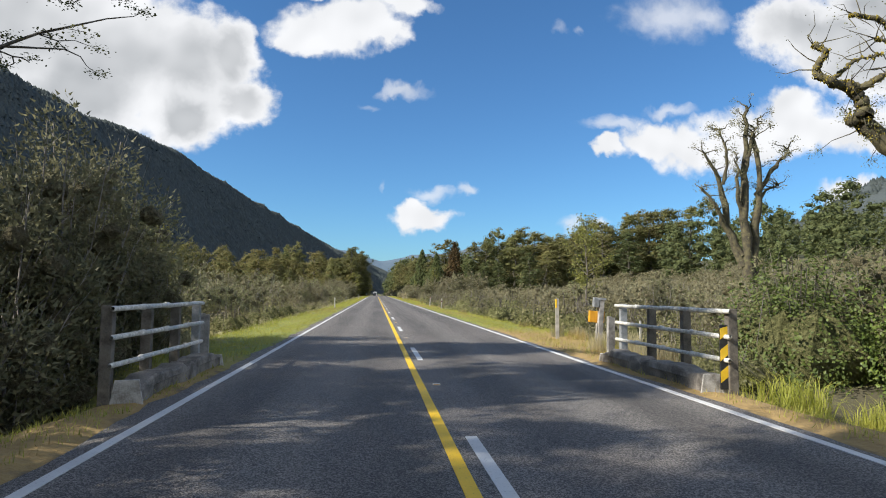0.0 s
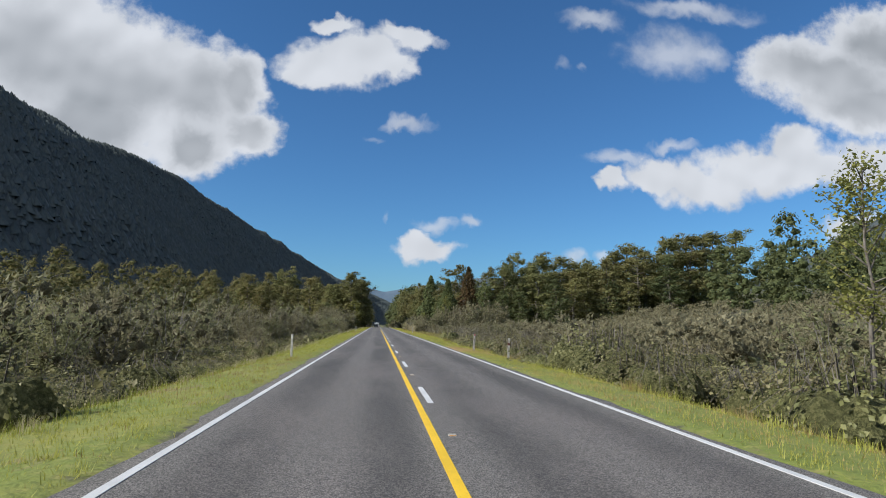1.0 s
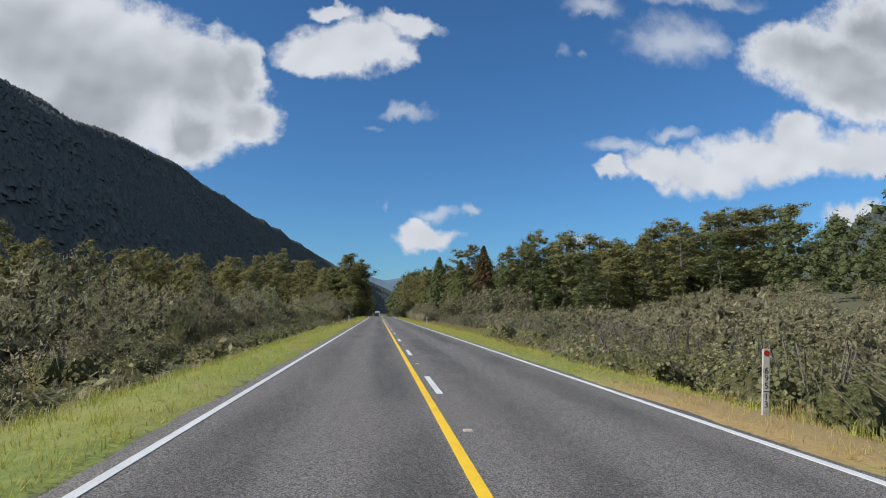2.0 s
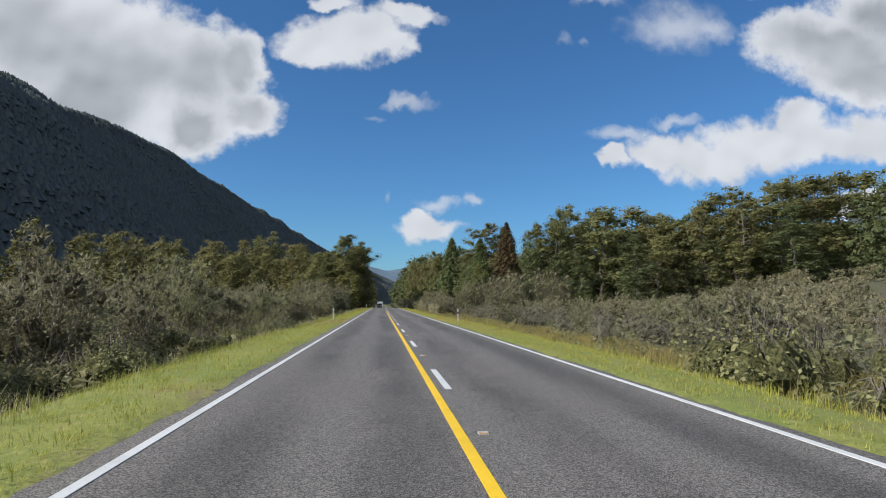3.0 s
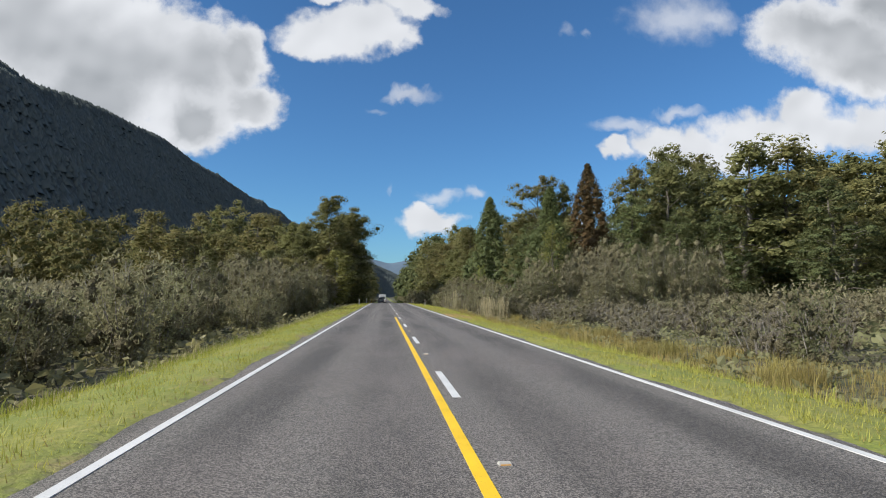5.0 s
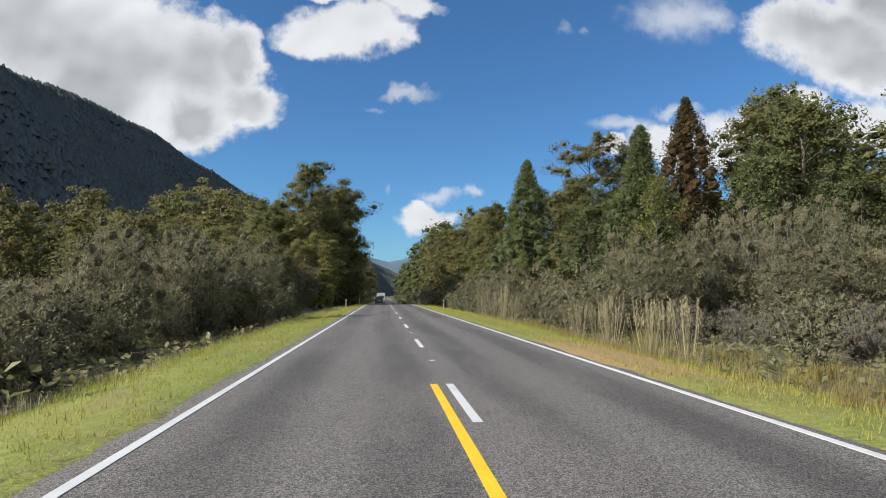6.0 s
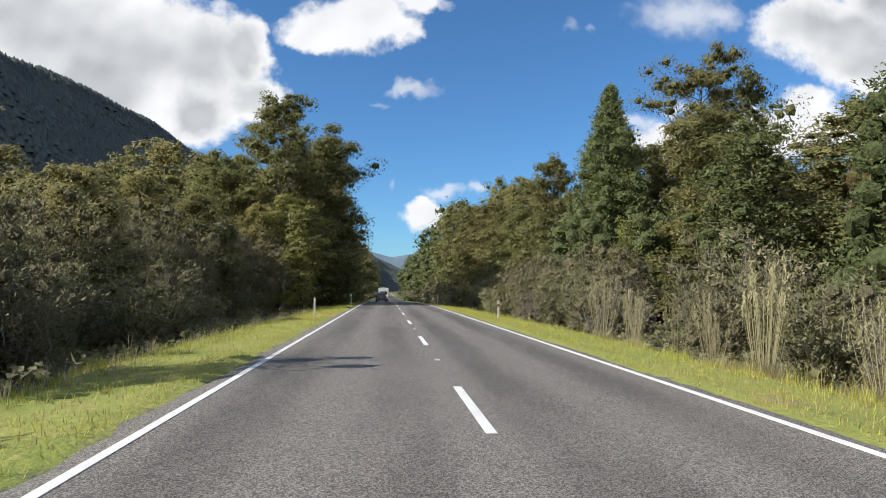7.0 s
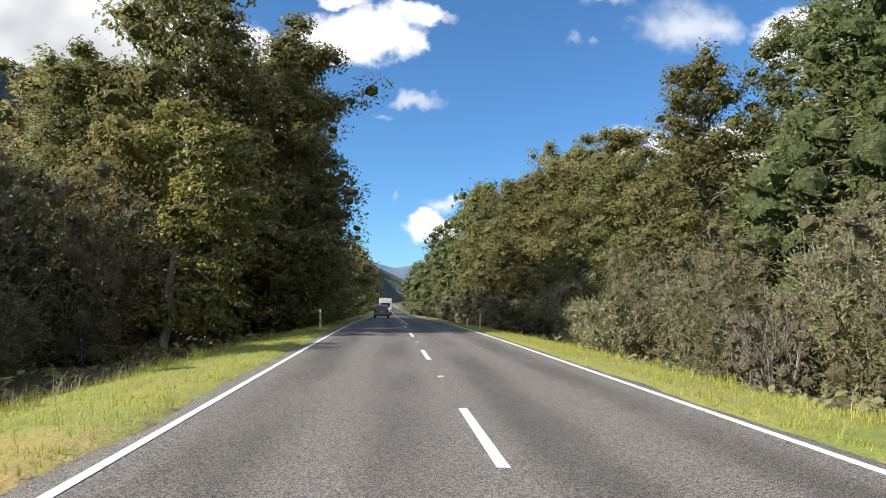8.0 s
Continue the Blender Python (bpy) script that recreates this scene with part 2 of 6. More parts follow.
def soil():
    """The ground: damp litter and moss off the road, mown grass and gravel beside it."""
    m, nodes, links = material("soil")
    place = nodes.new("ShaderNodeNewGeometry")
    split = nodes.new("ShaderNodeSeparateXYZ")
    links.new(place.outputs["Position"], split.inputs[0])
    away = nodes.new("ShaderNodeMath")
    away.operation = "ABSOLUTE"
    links.new(split.outputs[0], away.inputs[0])
    ragged = nodes.new("ShaderNodeMath")
    ragged.operation = "MULTIPLY_ADD"
    links.new(noise_fac(nodes, links, 1.8, 5, 0.65), ragged.inputs[0])
    ragged.inputs[1].default_value = 1.0
    links.new(away.outputs[0], ragged.inputs[2])
    wide, small = noise_fac(nodes, links, 0.35, 5), noise_fac(nodes, links, 9, 5)
    litter = mixed(nodes, links, small, (0.055, 0.05, 0.028), (0.13, 0.11, 0.06))
    litter = mixed(nodes, links, spread(nodes, links, wide, 0.4, 0.7), litter, (0.075, 0.085, 0.03))
    lawn = mixed(nodes, links, spread(nodes, links, wide, 0.35, 0.65), (0.2, 0.24, 0.035), (0.31, 0.29, 0.06))
    lawn = mixed(nodes, links, small, lawn, (0.12, 0.15, 0.03))
    dry = mixed(nodes, links, small, (0.16, 0.115, 0.06), (0.3, 0.225, 0.115))
    lawn = mixed(nodes, links, spread(nodes, links, noise_fac(nodes, links, 0.7, 6, 0.7, (1, 0.5, 1)), 0.55, 0.7), lawn, dry)
    lawn = mixed(nodes, links, spread(nodes, links, noise_fac(nodes, links, 3.5, 6, 0.75), 0.5, 0.75), lawn, (0.3, 0.27, 0.08))
    parched_soil = mixed(nodes, links, small, (0.22, 0.145, 0.055), (0.42, 0.29, 0.11))
    right = nodes.new("ShaderNodeMath")
    right.operation = "GREATER_THAN"
    links.new(split.outputs[0], right.inputs[0])
    right.inputs[1].default_value = 0.0
    for side, stretches in ((0, DRY_LEFT), (1, DRY_RIGHT)):
        for centre, reach in stretches:
            far = nodes.new("ShaderNodeMath")
            far.operation = "SUBTRACT"
            links.new(split.outputs[1], far.inputs[0])
            far.inputs[1].default_value = centre
            span = nodes.new("ShaderNodeMath")
            span.operation = "ABSOLUTE"
            links.new(far.outputs[0], span.inputs[0])
            rough = nodes.new("ShaderNodeMath")
            rough.operation = "MULTIPLY_ADD"
            links.new(noise_fac(nodes, links, 0.9, 6, 0.7), rough.inputs[0])
            rough.inputs[1].default_value = 8.0
            links.new(span.outputs[0], rough.inputs[2])
            here = nodes.new("ShaderNodeMath")
            here.operation = "COMPARE"
            links.new(right.outputs[0], here.inputs[0])
            here.inputs[1].default_value, here.inputs[2].default_value = side, 0.1
            dryness = nodes.new("ShaderNodeMath")
            dryness.operation = "MULTIPLY"
            links.new(here.outputs[0], dryness.inputs[0])
            links.new(spread(nodes, links, rough.outputs[0], reach + 6, reach + 1), dryness.inputs[1])
            lawn = mixed(nodes, links, dryness.outputs[0], lawn, parched_soil)
    gravel = mixed(nodes, links, noise_fac(nodes, links, 45, 3, 0.8), (0.04, 0.036, 0.03), (0.12, 0.105, 0.085))
    colour = mixed(nodes, links, spread(nodes, links, ragged.outputs[0], 4.2, 4.45), gravel, lawn)
    colour = mixed(nodes, links, spread(nodes, links, ragged.outputs[0], 6.6, 8.4), colour, litter)
    shader = nodes.new("ShaderNodeBsdfPrincipled")
    links.new(colour, shader.inputs["Base Color"])
    shader.inputs["Roughness"].default_value = 0.95
    relief = nodes.new("ShaderNodeBump")
    relief.inputs["Strength"].default_value, relief.inputs["Distance"].default_value = 0.8, 0.05
    links.new(small, relief.inputs["Height"])
    links.new(relief.outputs[0], shader.inputs["Normal"])
    return finish(m, shader.outputs[0])


def hillside(name, a, b, scale):
    """Bush-covered slopes seen from far off: crowns light and dark."""
    m, nodes, links = material(name)
    crowns = noise_fac(nodes, links, scale, 6, 0.7)
    wide = noise_fac(nodes, links, scale * 0.08, 4, 0.6)
    colour = mixed(nodes, links, spread(nodes, links, crowns, 0.3, 0.7), a, b)
    colour = mixed(nodes, links, spread(nodes, links, wide, 0.35, 0.7), colour, tuple(0.5 * (x + y) * 1.15 for x, y in zip(a, b)))
    shader = nodes.new("ShaderNodeBsdfPrincipled")
    links.new(colour, shader.inputs["Base Color"])
    shader.inputs["Roughness"].default_value, shader.inputs["Specular IOR Level"].default_value = 1.0, 0.1
    relief = nodes.new("ShaderNodeBump")
    relief.inputs["Strength"].default_value, relief.inputs["Distance"].default_value = 0.8, 2.5
    links.new(crowns, relief.inputs["Height"])
    links.new(relief.outputs[0], shader.inputs["Normal"])
    return finish(m, shader.outputs[0])


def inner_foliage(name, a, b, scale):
    """Close-set leaves within a bunch, in a leaf colour darkened for the shade inside."""
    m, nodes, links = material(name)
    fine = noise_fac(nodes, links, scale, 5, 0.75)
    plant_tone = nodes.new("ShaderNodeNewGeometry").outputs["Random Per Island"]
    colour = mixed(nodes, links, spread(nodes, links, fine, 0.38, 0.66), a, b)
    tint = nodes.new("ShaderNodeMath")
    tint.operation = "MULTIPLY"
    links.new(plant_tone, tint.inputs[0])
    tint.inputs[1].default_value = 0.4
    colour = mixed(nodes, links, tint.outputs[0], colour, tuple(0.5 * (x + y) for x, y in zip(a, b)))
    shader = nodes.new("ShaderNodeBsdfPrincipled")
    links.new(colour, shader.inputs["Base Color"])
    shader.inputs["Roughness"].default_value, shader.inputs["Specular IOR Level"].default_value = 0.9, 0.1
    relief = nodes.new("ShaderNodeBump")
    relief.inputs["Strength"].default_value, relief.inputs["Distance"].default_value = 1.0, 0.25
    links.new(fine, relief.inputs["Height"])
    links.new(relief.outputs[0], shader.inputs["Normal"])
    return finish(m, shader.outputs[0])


ASPHALT = asphalt()
WHITE_PAINT = road_paint("white_road_paint", (0.64, 0.64, 0.62))
YELLOW_PAINT = road_paint("yellow_road_paint", (0.86, 0.54, 0.012))
SOIL = soil()
# bush green made paler and bluer, with aerial haze in the colour
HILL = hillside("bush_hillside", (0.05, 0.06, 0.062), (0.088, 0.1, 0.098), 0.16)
# the blue of the distant air is put into this slope's colour
FAR_HILL = hillside("haze_tinted_hillside", (0.1, 0.14, 0.19), (0.12, 0.16, 0.2), 0.02)
BARK = solid("bark", (0.07, 0.055, 0.04), (0.2, 0.18, 0.15), 0.9, 2.5, 30, 0.8, size=0.03)
PALE_BARK = solid("pale_bark", (0.22, 0.2, 0.17), (0.42, 0.4, 0.36), 0.9, 2.0, 30, 0.6, size=0.02)
MOSSY_BARK = solid("mossy_bark", (0.04, 0.034, 0.026), (0.13, 0.112, 0.055), 0.95, 4, 30, 0.9, size=0.03)
TWIG = solid("twig", (0.14, 0.12, 0.1), (0.34, 0.31, 0.27), 0.9, 3, 40, 0.4)
BEECH = foliage("beech_leaves", (0.15, 0.16, 0.058), (0.25, 0.25, 0.095), (0.25, 0.205, 0.082), 0.5)
PODOCARP = foliage("podocarp_leaves", (0.105, 0.135, 0.052), (0.18, 0.21, 0.078), (0.18, 0.185, 0.07), 0.45)
RUSTY = foliage("rusty_leaves", (0.085, 0.06, 0.026), (0.17, 0.105, 0.045), (0.1, 0.085, 0.04), 0.4)
SCRUB = foliage("scrub_leaves", (0.2, 0.18, 0.105), (0.32, 0.285, 0.17), (0.2, 0.215, 0.09), 0.45)
DRY_SCRUB = foliage("dry_scrub_twigs", (0.24, 0.21, 0.165), (0.37, 0.325, 0.265), (0.19, 0.18, 0.11), 0.35)
BRAMBLE = foliage("bramble_leaves", (0.13, 0.14, 0.045), (0.29, 0.285, 0.11), (0.25, 0.2, 0.105), 0.4, 0.5)
BRIGHT = foliage("bright_leaves", (0.15, 0.19, 0.04), (0.29, 0.29, 0.08), (0.3, 0.24, 0.07), 0.45, 0.4)
GRASS = foliage("grass_blades", (0.27, 0.32, 0.04), (0.46, 0.47, 0.08), (0.42, 0.38, 0.1), 0.45)
DRY_GRASS = foliage("dry_grass_blades", (0.32, 0.215, 0.075), (0.48, 0.355, 0.15), (0.32, 0.27, 0.1), 0.4)
REED = foliage("reed_blades", (0.34, 0.29, 0.17), (0.5, 0.43, 0.27), (0.34, 0.32, 0.17), 0.35)
# darker versions of the leaf colours: shade between the leaves is painted in
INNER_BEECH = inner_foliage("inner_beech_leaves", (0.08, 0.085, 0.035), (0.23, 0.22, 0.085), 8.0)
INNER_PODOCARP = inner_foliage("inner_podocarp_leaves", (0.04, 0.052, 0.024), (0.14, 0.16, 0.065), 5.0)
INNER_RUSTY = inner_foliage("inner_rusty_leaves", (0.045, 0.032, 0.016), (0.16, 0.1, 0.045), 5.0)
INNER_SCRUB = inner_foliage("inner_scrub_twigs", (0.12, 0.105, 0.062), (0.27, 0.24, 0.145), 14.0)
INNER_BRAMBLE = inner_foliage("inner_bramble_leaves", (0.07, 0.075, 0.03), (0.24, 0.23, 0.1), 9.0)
SEDGE = foliage("sedge_blades", (0.26, 0.23, 0.065), (0.42, 0.37, 0.13), (0.36, 0.26, 0.1), 0.4)


# ---- mesh helpers ----
def mesh_of(name, verts, faces, mat, smooth=False):
    me = bpy.data.meshes.new(name)
    me.from_pydata(verts.tolist() if isinstance(verts, np.ndarray) else verts, [], faces.tolist() if isinstance(faces, np.ndarray) else faces)
    if mat:
        me.materials.append(mat)
    if smooth:
        me.polygons.foreach_set("use_smooth", [True] * len(me.polygons))
    me.update()
    return me


def hung(name, me, parent, label=""):
    """A part: the mesh me as a child of parent."""
    ob = new(name, me)
    ob.parent = parent
    return tagged(ob, label)


def part(name, bm, mat, parent, label=""):
    me = bpy.data.meshes.new(name)
    bm.to_mesh(me)
    bm.free()
    me.materials.append(mat)
    return hung(name, me, parent, label)


def box_into(bm, x0, x1, y0, y1, z0, z1, bevel=0.0):
    made = bmesh.ops.create_cube(bm, size=1.0, matrix=Matrix.Translation(((x0 + x1) / 2, (y0 + y1) / 2, (z0 + z1) / 2)) @ Matrix.Diagonal((x1 - x0, y1 - y0, z1 - z0, 1)))
    if bevel:
        edges = {e for v in made["verts"] for e in v.link_edges}
        bmesh.ops.bevel(bm, geom=list(edges), offset=bevel, segments=2, profile=0.6, affect="EDGES")
    return bm


def box(*limits, bevel=0.0):
    return box_into(bmesh.new(), *limits, bevel=bevel)


class Shape:
    """Vertices and faces gathered as arrays; each face belongs to the first or the second material."""

    def __init__(self):
        self.v, self.f, self.m, self.n = [], [], [], 0

    def add(self, v, f, slot=0):
        self.v.append(np.asarray(v, float).reshape(-1, 3))
        f = np.asarray(f)
        self.f.extend((f + self.n).tolist())
        self.m.extend([slot] * len(f))
        self.n += len(self.v[-1])

    def mesh(self, name, mat, smooth=False, second=None):
        me = mesh_of(name, np.concatenate(self.v), self.f, mat, smooth)
        if second:
            me.materials.append(second)
            me.polygons.foreach_set("material_index", self.m)
        return me


def tube(shape, points, radii, sides=6):
    """A tapered limb along points."""
    points = np.asarray(points, float)
    k = len(points)
    ways = np.gradient(points, axis=0)
    ways /= np.linalg.norm(ways, axis=1)[:, None] + 1e-9
    ref = np.where(np.abs(ways[:, 2:3]) > 0.9, [[1.0, 0, 0]], [[0, 0, 1.0]])
    a = np.cross(ways, ref)
    a /= np.linalg.norm(a, axis=1)[:, None] + 1e-9
    b = np.cross(ways, a)
    turn = np.arange(sides) * 2 * math.pi / sides
    ring = np.cos(turn)[None, :, None] * a[:, None] + np.sin(turn)[None, :, None] * b[:, None]
    v = points[:, None] + ring * np.asarray(radii, float)[:, None, None]
    f = [(i * sides + j, i * sides + (j + 1) % sides, (i + 1) * sides + (j + 1) % sides, (i + 1) * sides + j) for i in range(k - 1) for j in range(sides)]
    shape.add(v.reshape(-1, 3), f)


def unit(v):
    return v / (np.linalg.norm(v, axis=-1, keepdims=True) + 1e-9)


def leaves(shape, centres, normals, size, aspect, rng, along=None, jitter=0.6):
    """Small folded leaf sprays about the centres; along: the way they point."""
    count = len(centres)
    n = unit(normals + rng.normal(0, jitter, (count, 3)))
    t = np.cross(n, rng.normal(0, 1, (count, 3))) if along is None else along + rng.normal(0, 0.3, (count, 3))
    t = unit(t)
    b = unit(np.cross(n, t))
    s = (size * rng.uniform(0.6, 1.4, count))[:, None]
    fold = n * s * 0.12
    v = np.stack([centres + t * s * aspect, centres + b * s * 0.5 + fold, centres - t * s * aspect * 0.8, centres - b * s * 0.5 + fold], 1)
    f = np.arange(count * 4).reshape(-1, 4)
    shape.add(v.reshape(-1, 3), f)


def blades(shape, roots, height, width, lean, rng, bend=0.35, droop=0.97):
    """Grass blades: narrow bent leaves, or single points where they are short; height: one number or one for each root."""
    count = len(roots)
    turn = rng.uniform(0, 2 * math.pi, count)
    way = np.stack([np.cos(turn), np.sin(turn), np.zeros(count)], 1)
    side = np.stack([-np.sin(turn), np.cos(turn), np.zeros(count)], 1)
    h = (height * rng.uniform(0.55, 1.3, count))[:, None]
    l = (lean * rng.uniform(0.1, 1.0, count))[:, None] * h
    up = np.array([[0, 0, 1.0]])
    w = width * rng.uniform(0.7, 1.3, count)[:, None]
    mid = roots + up * h * 0.6 + way * l * bend
    tip = roots + up * h * droop + way * l
    if np.mean(height) < 0.11:
        shape.add(np.stack([roots - side * w / 2, roots + side * w / 2, tip], 1).reshape(-1, 3), np.arange(count * 3).reshape(-1, 3))
        return
    v = np.stack([roots - side * w / 2, roots + side * w / 2, mid + side * w * 0.4, tip, mid - side * w * 0.4], 1)
    first = shape.n
    at = np.arange(count)[:, None] * 5
    shape.add(v.reshape(-1, 3), at + [0, 1, 2, 4])
    shape.f.extend((first + at + [4, 2, 3]).tolist())
    shape.m.extend([0] * count)


GOLDEN = (1 + 5 ** 0.5) / 2
ICO_V = unit(np.array([(s * a, t * b, 0) for s in (-1, 1) for t in (-1, 1) for a, b in ((1, GOLDEN),)] + [(0, s * 1, t * GOLDEN) for s in (-1, 1) for t in (-1, 1)] + [(s * GOLDEN, 0, t * 1) for s in (-1, 1) for t in (-1, 1)]))
ICO_F = [(i, j, k) for i in range(12) for j in range(i + 1, 12) for k in range(j + 1, 12) if max(np.linalg.norm(ICO_V[i] - ICO_V[j]), np.linalg.norm(ICO_V[j] - ICO_V[k]), np.linalg.norm(ICO_V[i] - ICO_V[k])) < 1.1]
ICO_F = [f if np.dot(np.cross(ICO_V[f[1]] - ICO_V[f[0]], ICO_V[f[2]] - ICO_V[f[0]]), ICO_V[f[0]]) > 0 else (f[0], f[2], f[1]) for f in ICO_F]


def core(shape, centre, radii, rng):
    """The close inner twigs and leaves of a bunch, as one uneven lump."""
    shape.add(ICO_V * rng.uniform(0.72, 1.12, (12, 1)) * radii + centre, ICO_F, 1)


# ---- ground ----
def smooth_step(a, b, x):
    t = np.clip((np.asarray(x, float) - a) / (b - a), 0, 1)
    return t * t * (3 - 2 * t)


def road_z(y):
    """The road is level, then falls gently, then is level again."""
    y = np.asarray(y, float)
    d = np.clip(y - 272, 0, None)
    fall = np.where(d < 40, 0.02 * d * d / 80, 0.02 * (d - 20))
    return -2.6 * (1 - np.exp(-fall / 2.6))


def ground_z(x, y):
    """Verge, ditch and flats on both sides of the road; the right-hand bush climbs a low hill."""
    x, y = np.asarray(x, float), np.asarray(y, float)
    away = np.abs(x)
    drop = -0.03 - 0.12 * smooth_step(3.9, 5.8, away) - 0.95 * smooth_step(5.6 + 0.5 * np.sin(y / 17), 9.5, away)
    drop = np.where(away < 3.9, -0.12, drop)
    rough = 0.12 * np.sin(x * 0.9 + y * 0.37) * np.sin(y * 0.6 - x * 0.23) * smooth_step(5, 9, away)
    hill = 9.0 * smooth_step(45, 110, x) + 26 * smooth_step(100, 320, x)
    hill = hill * smooth_step(-50, 90, y)
    hill = hill + 5.0 * smooth_step(35, 110, -x) * smooth_step(150, 330, y)
    creek = -1.6 * np.exp(-((y - 14.8) / 2.6) ** 2) * smooth_step(4.6, 5.6, away)
    return drop + rough + hill + creek + road_z(y) * (1 - smooth_step(14, 60, away))


def sheet(xs, ys, height):
    gx, gy = np.meshgrid(xs, ys)
    v = np.stack([gx, gy, height(gx, gy)], -1).reshape(-1, 3)
    i = np.arange(len(ys) - 1)[:, None] * len(xs) + np.arange(len(xs) - 1)[None]
    f = np.stack([i, i + 1, i + 1 + len(xs), i + len(xs)], -1).reshape(-1, 4)
    return v, f


def build_ground():
    near = np.concatenate([np.arange(3.7, 10.5, 0.4), np.arange(11, 60, 3.0), np.arange(62, 330, 16), [420, 700, 1200, 2200, 4600]])
    xs = np.concatenate([-near[::-1], near])
    ys = np.concatenate([[-3000, -1200, -500, -250, -140, -90], np.arange(-60, -8, 6.0), np.arange(-6, 36, 1.0), np.arange(37, 330, 2.5), np.arange(335, 700, 20), [900, 1400, 2400, 4700]])
    v, f = sheet(xs, ys, ground_z)
    tagged(new("ground", mesh_of("ground", v, f, SOIL, True)), "grassy verges and damp scrubby flats beside the road", "ground", kind="structure")


build_ground()
EDGE = 3.45


def strip(name, x0, x1, ys, top, mat, label, category, thick=0.0):
    """A band along the road that follows its fall."""
    ys = np.asarray(ys, float)
    z = road_z(ys) + top
    left, right = np.stack([np.full_like(ys, x0), ys, z], 1), np.stack([np.full_like(ys, x1), ys, z], 1)
    n = len(ys)
    v = np.concatenate([left, right, left - [0, 0, thick], right - [0, 0, thick]])
    f = []
    for i in range(n - 1):
        f += [(i, n + i, n + i + 1, i + 1), (2 * n + i, i, i + 1, 2 * n + i + 1), (n + i, 3 * n + i, 3 * n + i + 1, n + i + 1)]
    f += [(0, 2 * n, 3 * n, n), (n - 1, 2 * n - 1, 4 * n - 1, 3 * n - 1)]
    return tagged(new(name, mesh_of(name, v, f, mat)), label, category, kind="structure")


LONG = np.concatenate([[-400, -150, -60], np.arange(-40, 700, 5.0)])


def build_road():
    rng = np.random.default_rng(3)
    ys = np.concatenate([[-400, -150, -60], np.arange(-20, 330, 0.6), np.arange(335, 700, 8.0)])
    n = len(ys)
    worn = 0.05 * np.sin(ys * 0.9) + rng.normal(0, 0.035, n)
    xs = [-3.82, -3.4, -1.7, 0, 1.7, 3.4, 3.82]
    crown = [-0.05, -0.004, -0.002, 0, -0.002, -0.004, -0.05]
    rows = []
    for k, (x, c) in enumerate(zip(xs, crown)):
        edge = worn if k == 0 else (np.roll(worn, 7) if k == 6 else 0)
        rows.append(np.stack([x + edge + 0 * ys, ys, road_z(ys) + c], 1))
    low = [rows[0] - [0, 0, 0.2], rows[-1] - [0, 0, 0.2]]
    v = np.concatenate([low[0]] + rows + [low[1]])
    f = [(a * n + i, (a + 1) * n + i, (a + 1) * n + i + 1, a * n + i + 1) for a in range(len(xs) + 1) for i in range(n - 1)]
    tagged(new("road", mesh_of("road", v, f, ASPHALT)), "worn grey chip-sealed two-lane country road", "road", kind="structure")


build_road()
for s in (-1, 1):
    strip("edge_line", s * EDGE - 0.055, s * EDGE + 0.055, LONG, 0.004, WHITE_PAINT, "painted white edge line along the road", "road marking", 0.01)
strip("no_passing_line", -0.32, -0.2, np.concatenate([[-400, -150], np.arange(-60, 200.5, 5.0)]), 0.005, YELLOW_PAINT, "solid yellow no-passing line beside the centre dashes", "road marking", 0.01)
strip("no_passing_line", 0.2, 0.32, np.arange(292, 420.5, 4.0), 0.005, YELLOW_PAINT, "solid yellow no-passing line beside the centre dashes", "road marking", 0.01)
for k in range(-6, 43):
    dash = strip("centre_dash", -0.06, 0.06, [10 * k - 3.0, 10 * k - 1.5, 10 * k], 0.005, WHITE_PAINT, "worn white centre-line dash on the road", "road marking", 0.01)
    tagged(dash, group="centre dashes")


# ---- hills ----
def build_mountain(name, ridge, foot, back, mat, label, along=170, across=44, rough=9.0, seed=5):
    """A bush-clad range: ridge holds (x, y, z) of the crest in order; foot and back are how far its base lies to the right and left."""
    rng = np.random.default_rng(seed)
    ridge = np.asarray(ridge, float)
    s = np.linspace(0, len(ridge) - 1, along)
    crest = np.stack([np.interp(s, range(len(ridge)), ridge[:, k]) for k in range(3)], 1)
    for _ in range(4):
        crest[1:-1] = (crest[:-2] + 2 * crest[1:-1] + crest[2:]) / 4
    ways = unit(np.gradient(crest, axis=0) * [1, 1, 0])
    out = np.stack([ways[:, 1], -ways[:, 0], 0 * s], 1)
    cut = np.linspace(-1, 1, across)
    v = []
    for c, o in zip(crest, out):
        for k in cut:
            p = c + o * (foot if k > 0 else back) * k
            p[2] = -3 + (c[2] + 3) * (1 - abs(k) ** 1.15)
            v.append(p)
    v = np.array(v)
    bulge = np.array([noise.fractal((p[0] * 0.006, p[1] * 0.006, p[2] * 0.006), 1.0, 2.1, 5) for p in v])
    fall = np.tile(1 - np.abs(cut), along)
    v[:, 2] += bulge * rough * 2.2 * np.minimum(1, fall * 4) * np.tile(np.where(np.abs(cut) < 0.05, 0.2, 1), along)
    i = np.arange(along - 1)[:, None] * across + np.arange(across - 1)[None]
    f = np.stack([i, i + 1, i + 1 + across, i + across], -1).reshape(-1, 4)
    ob = new(name, mesh_of(name, v, f, mat, True))
    tagged(ob, label, "hill", kind="structure")
    return v.reshape(along, across, 3), rng


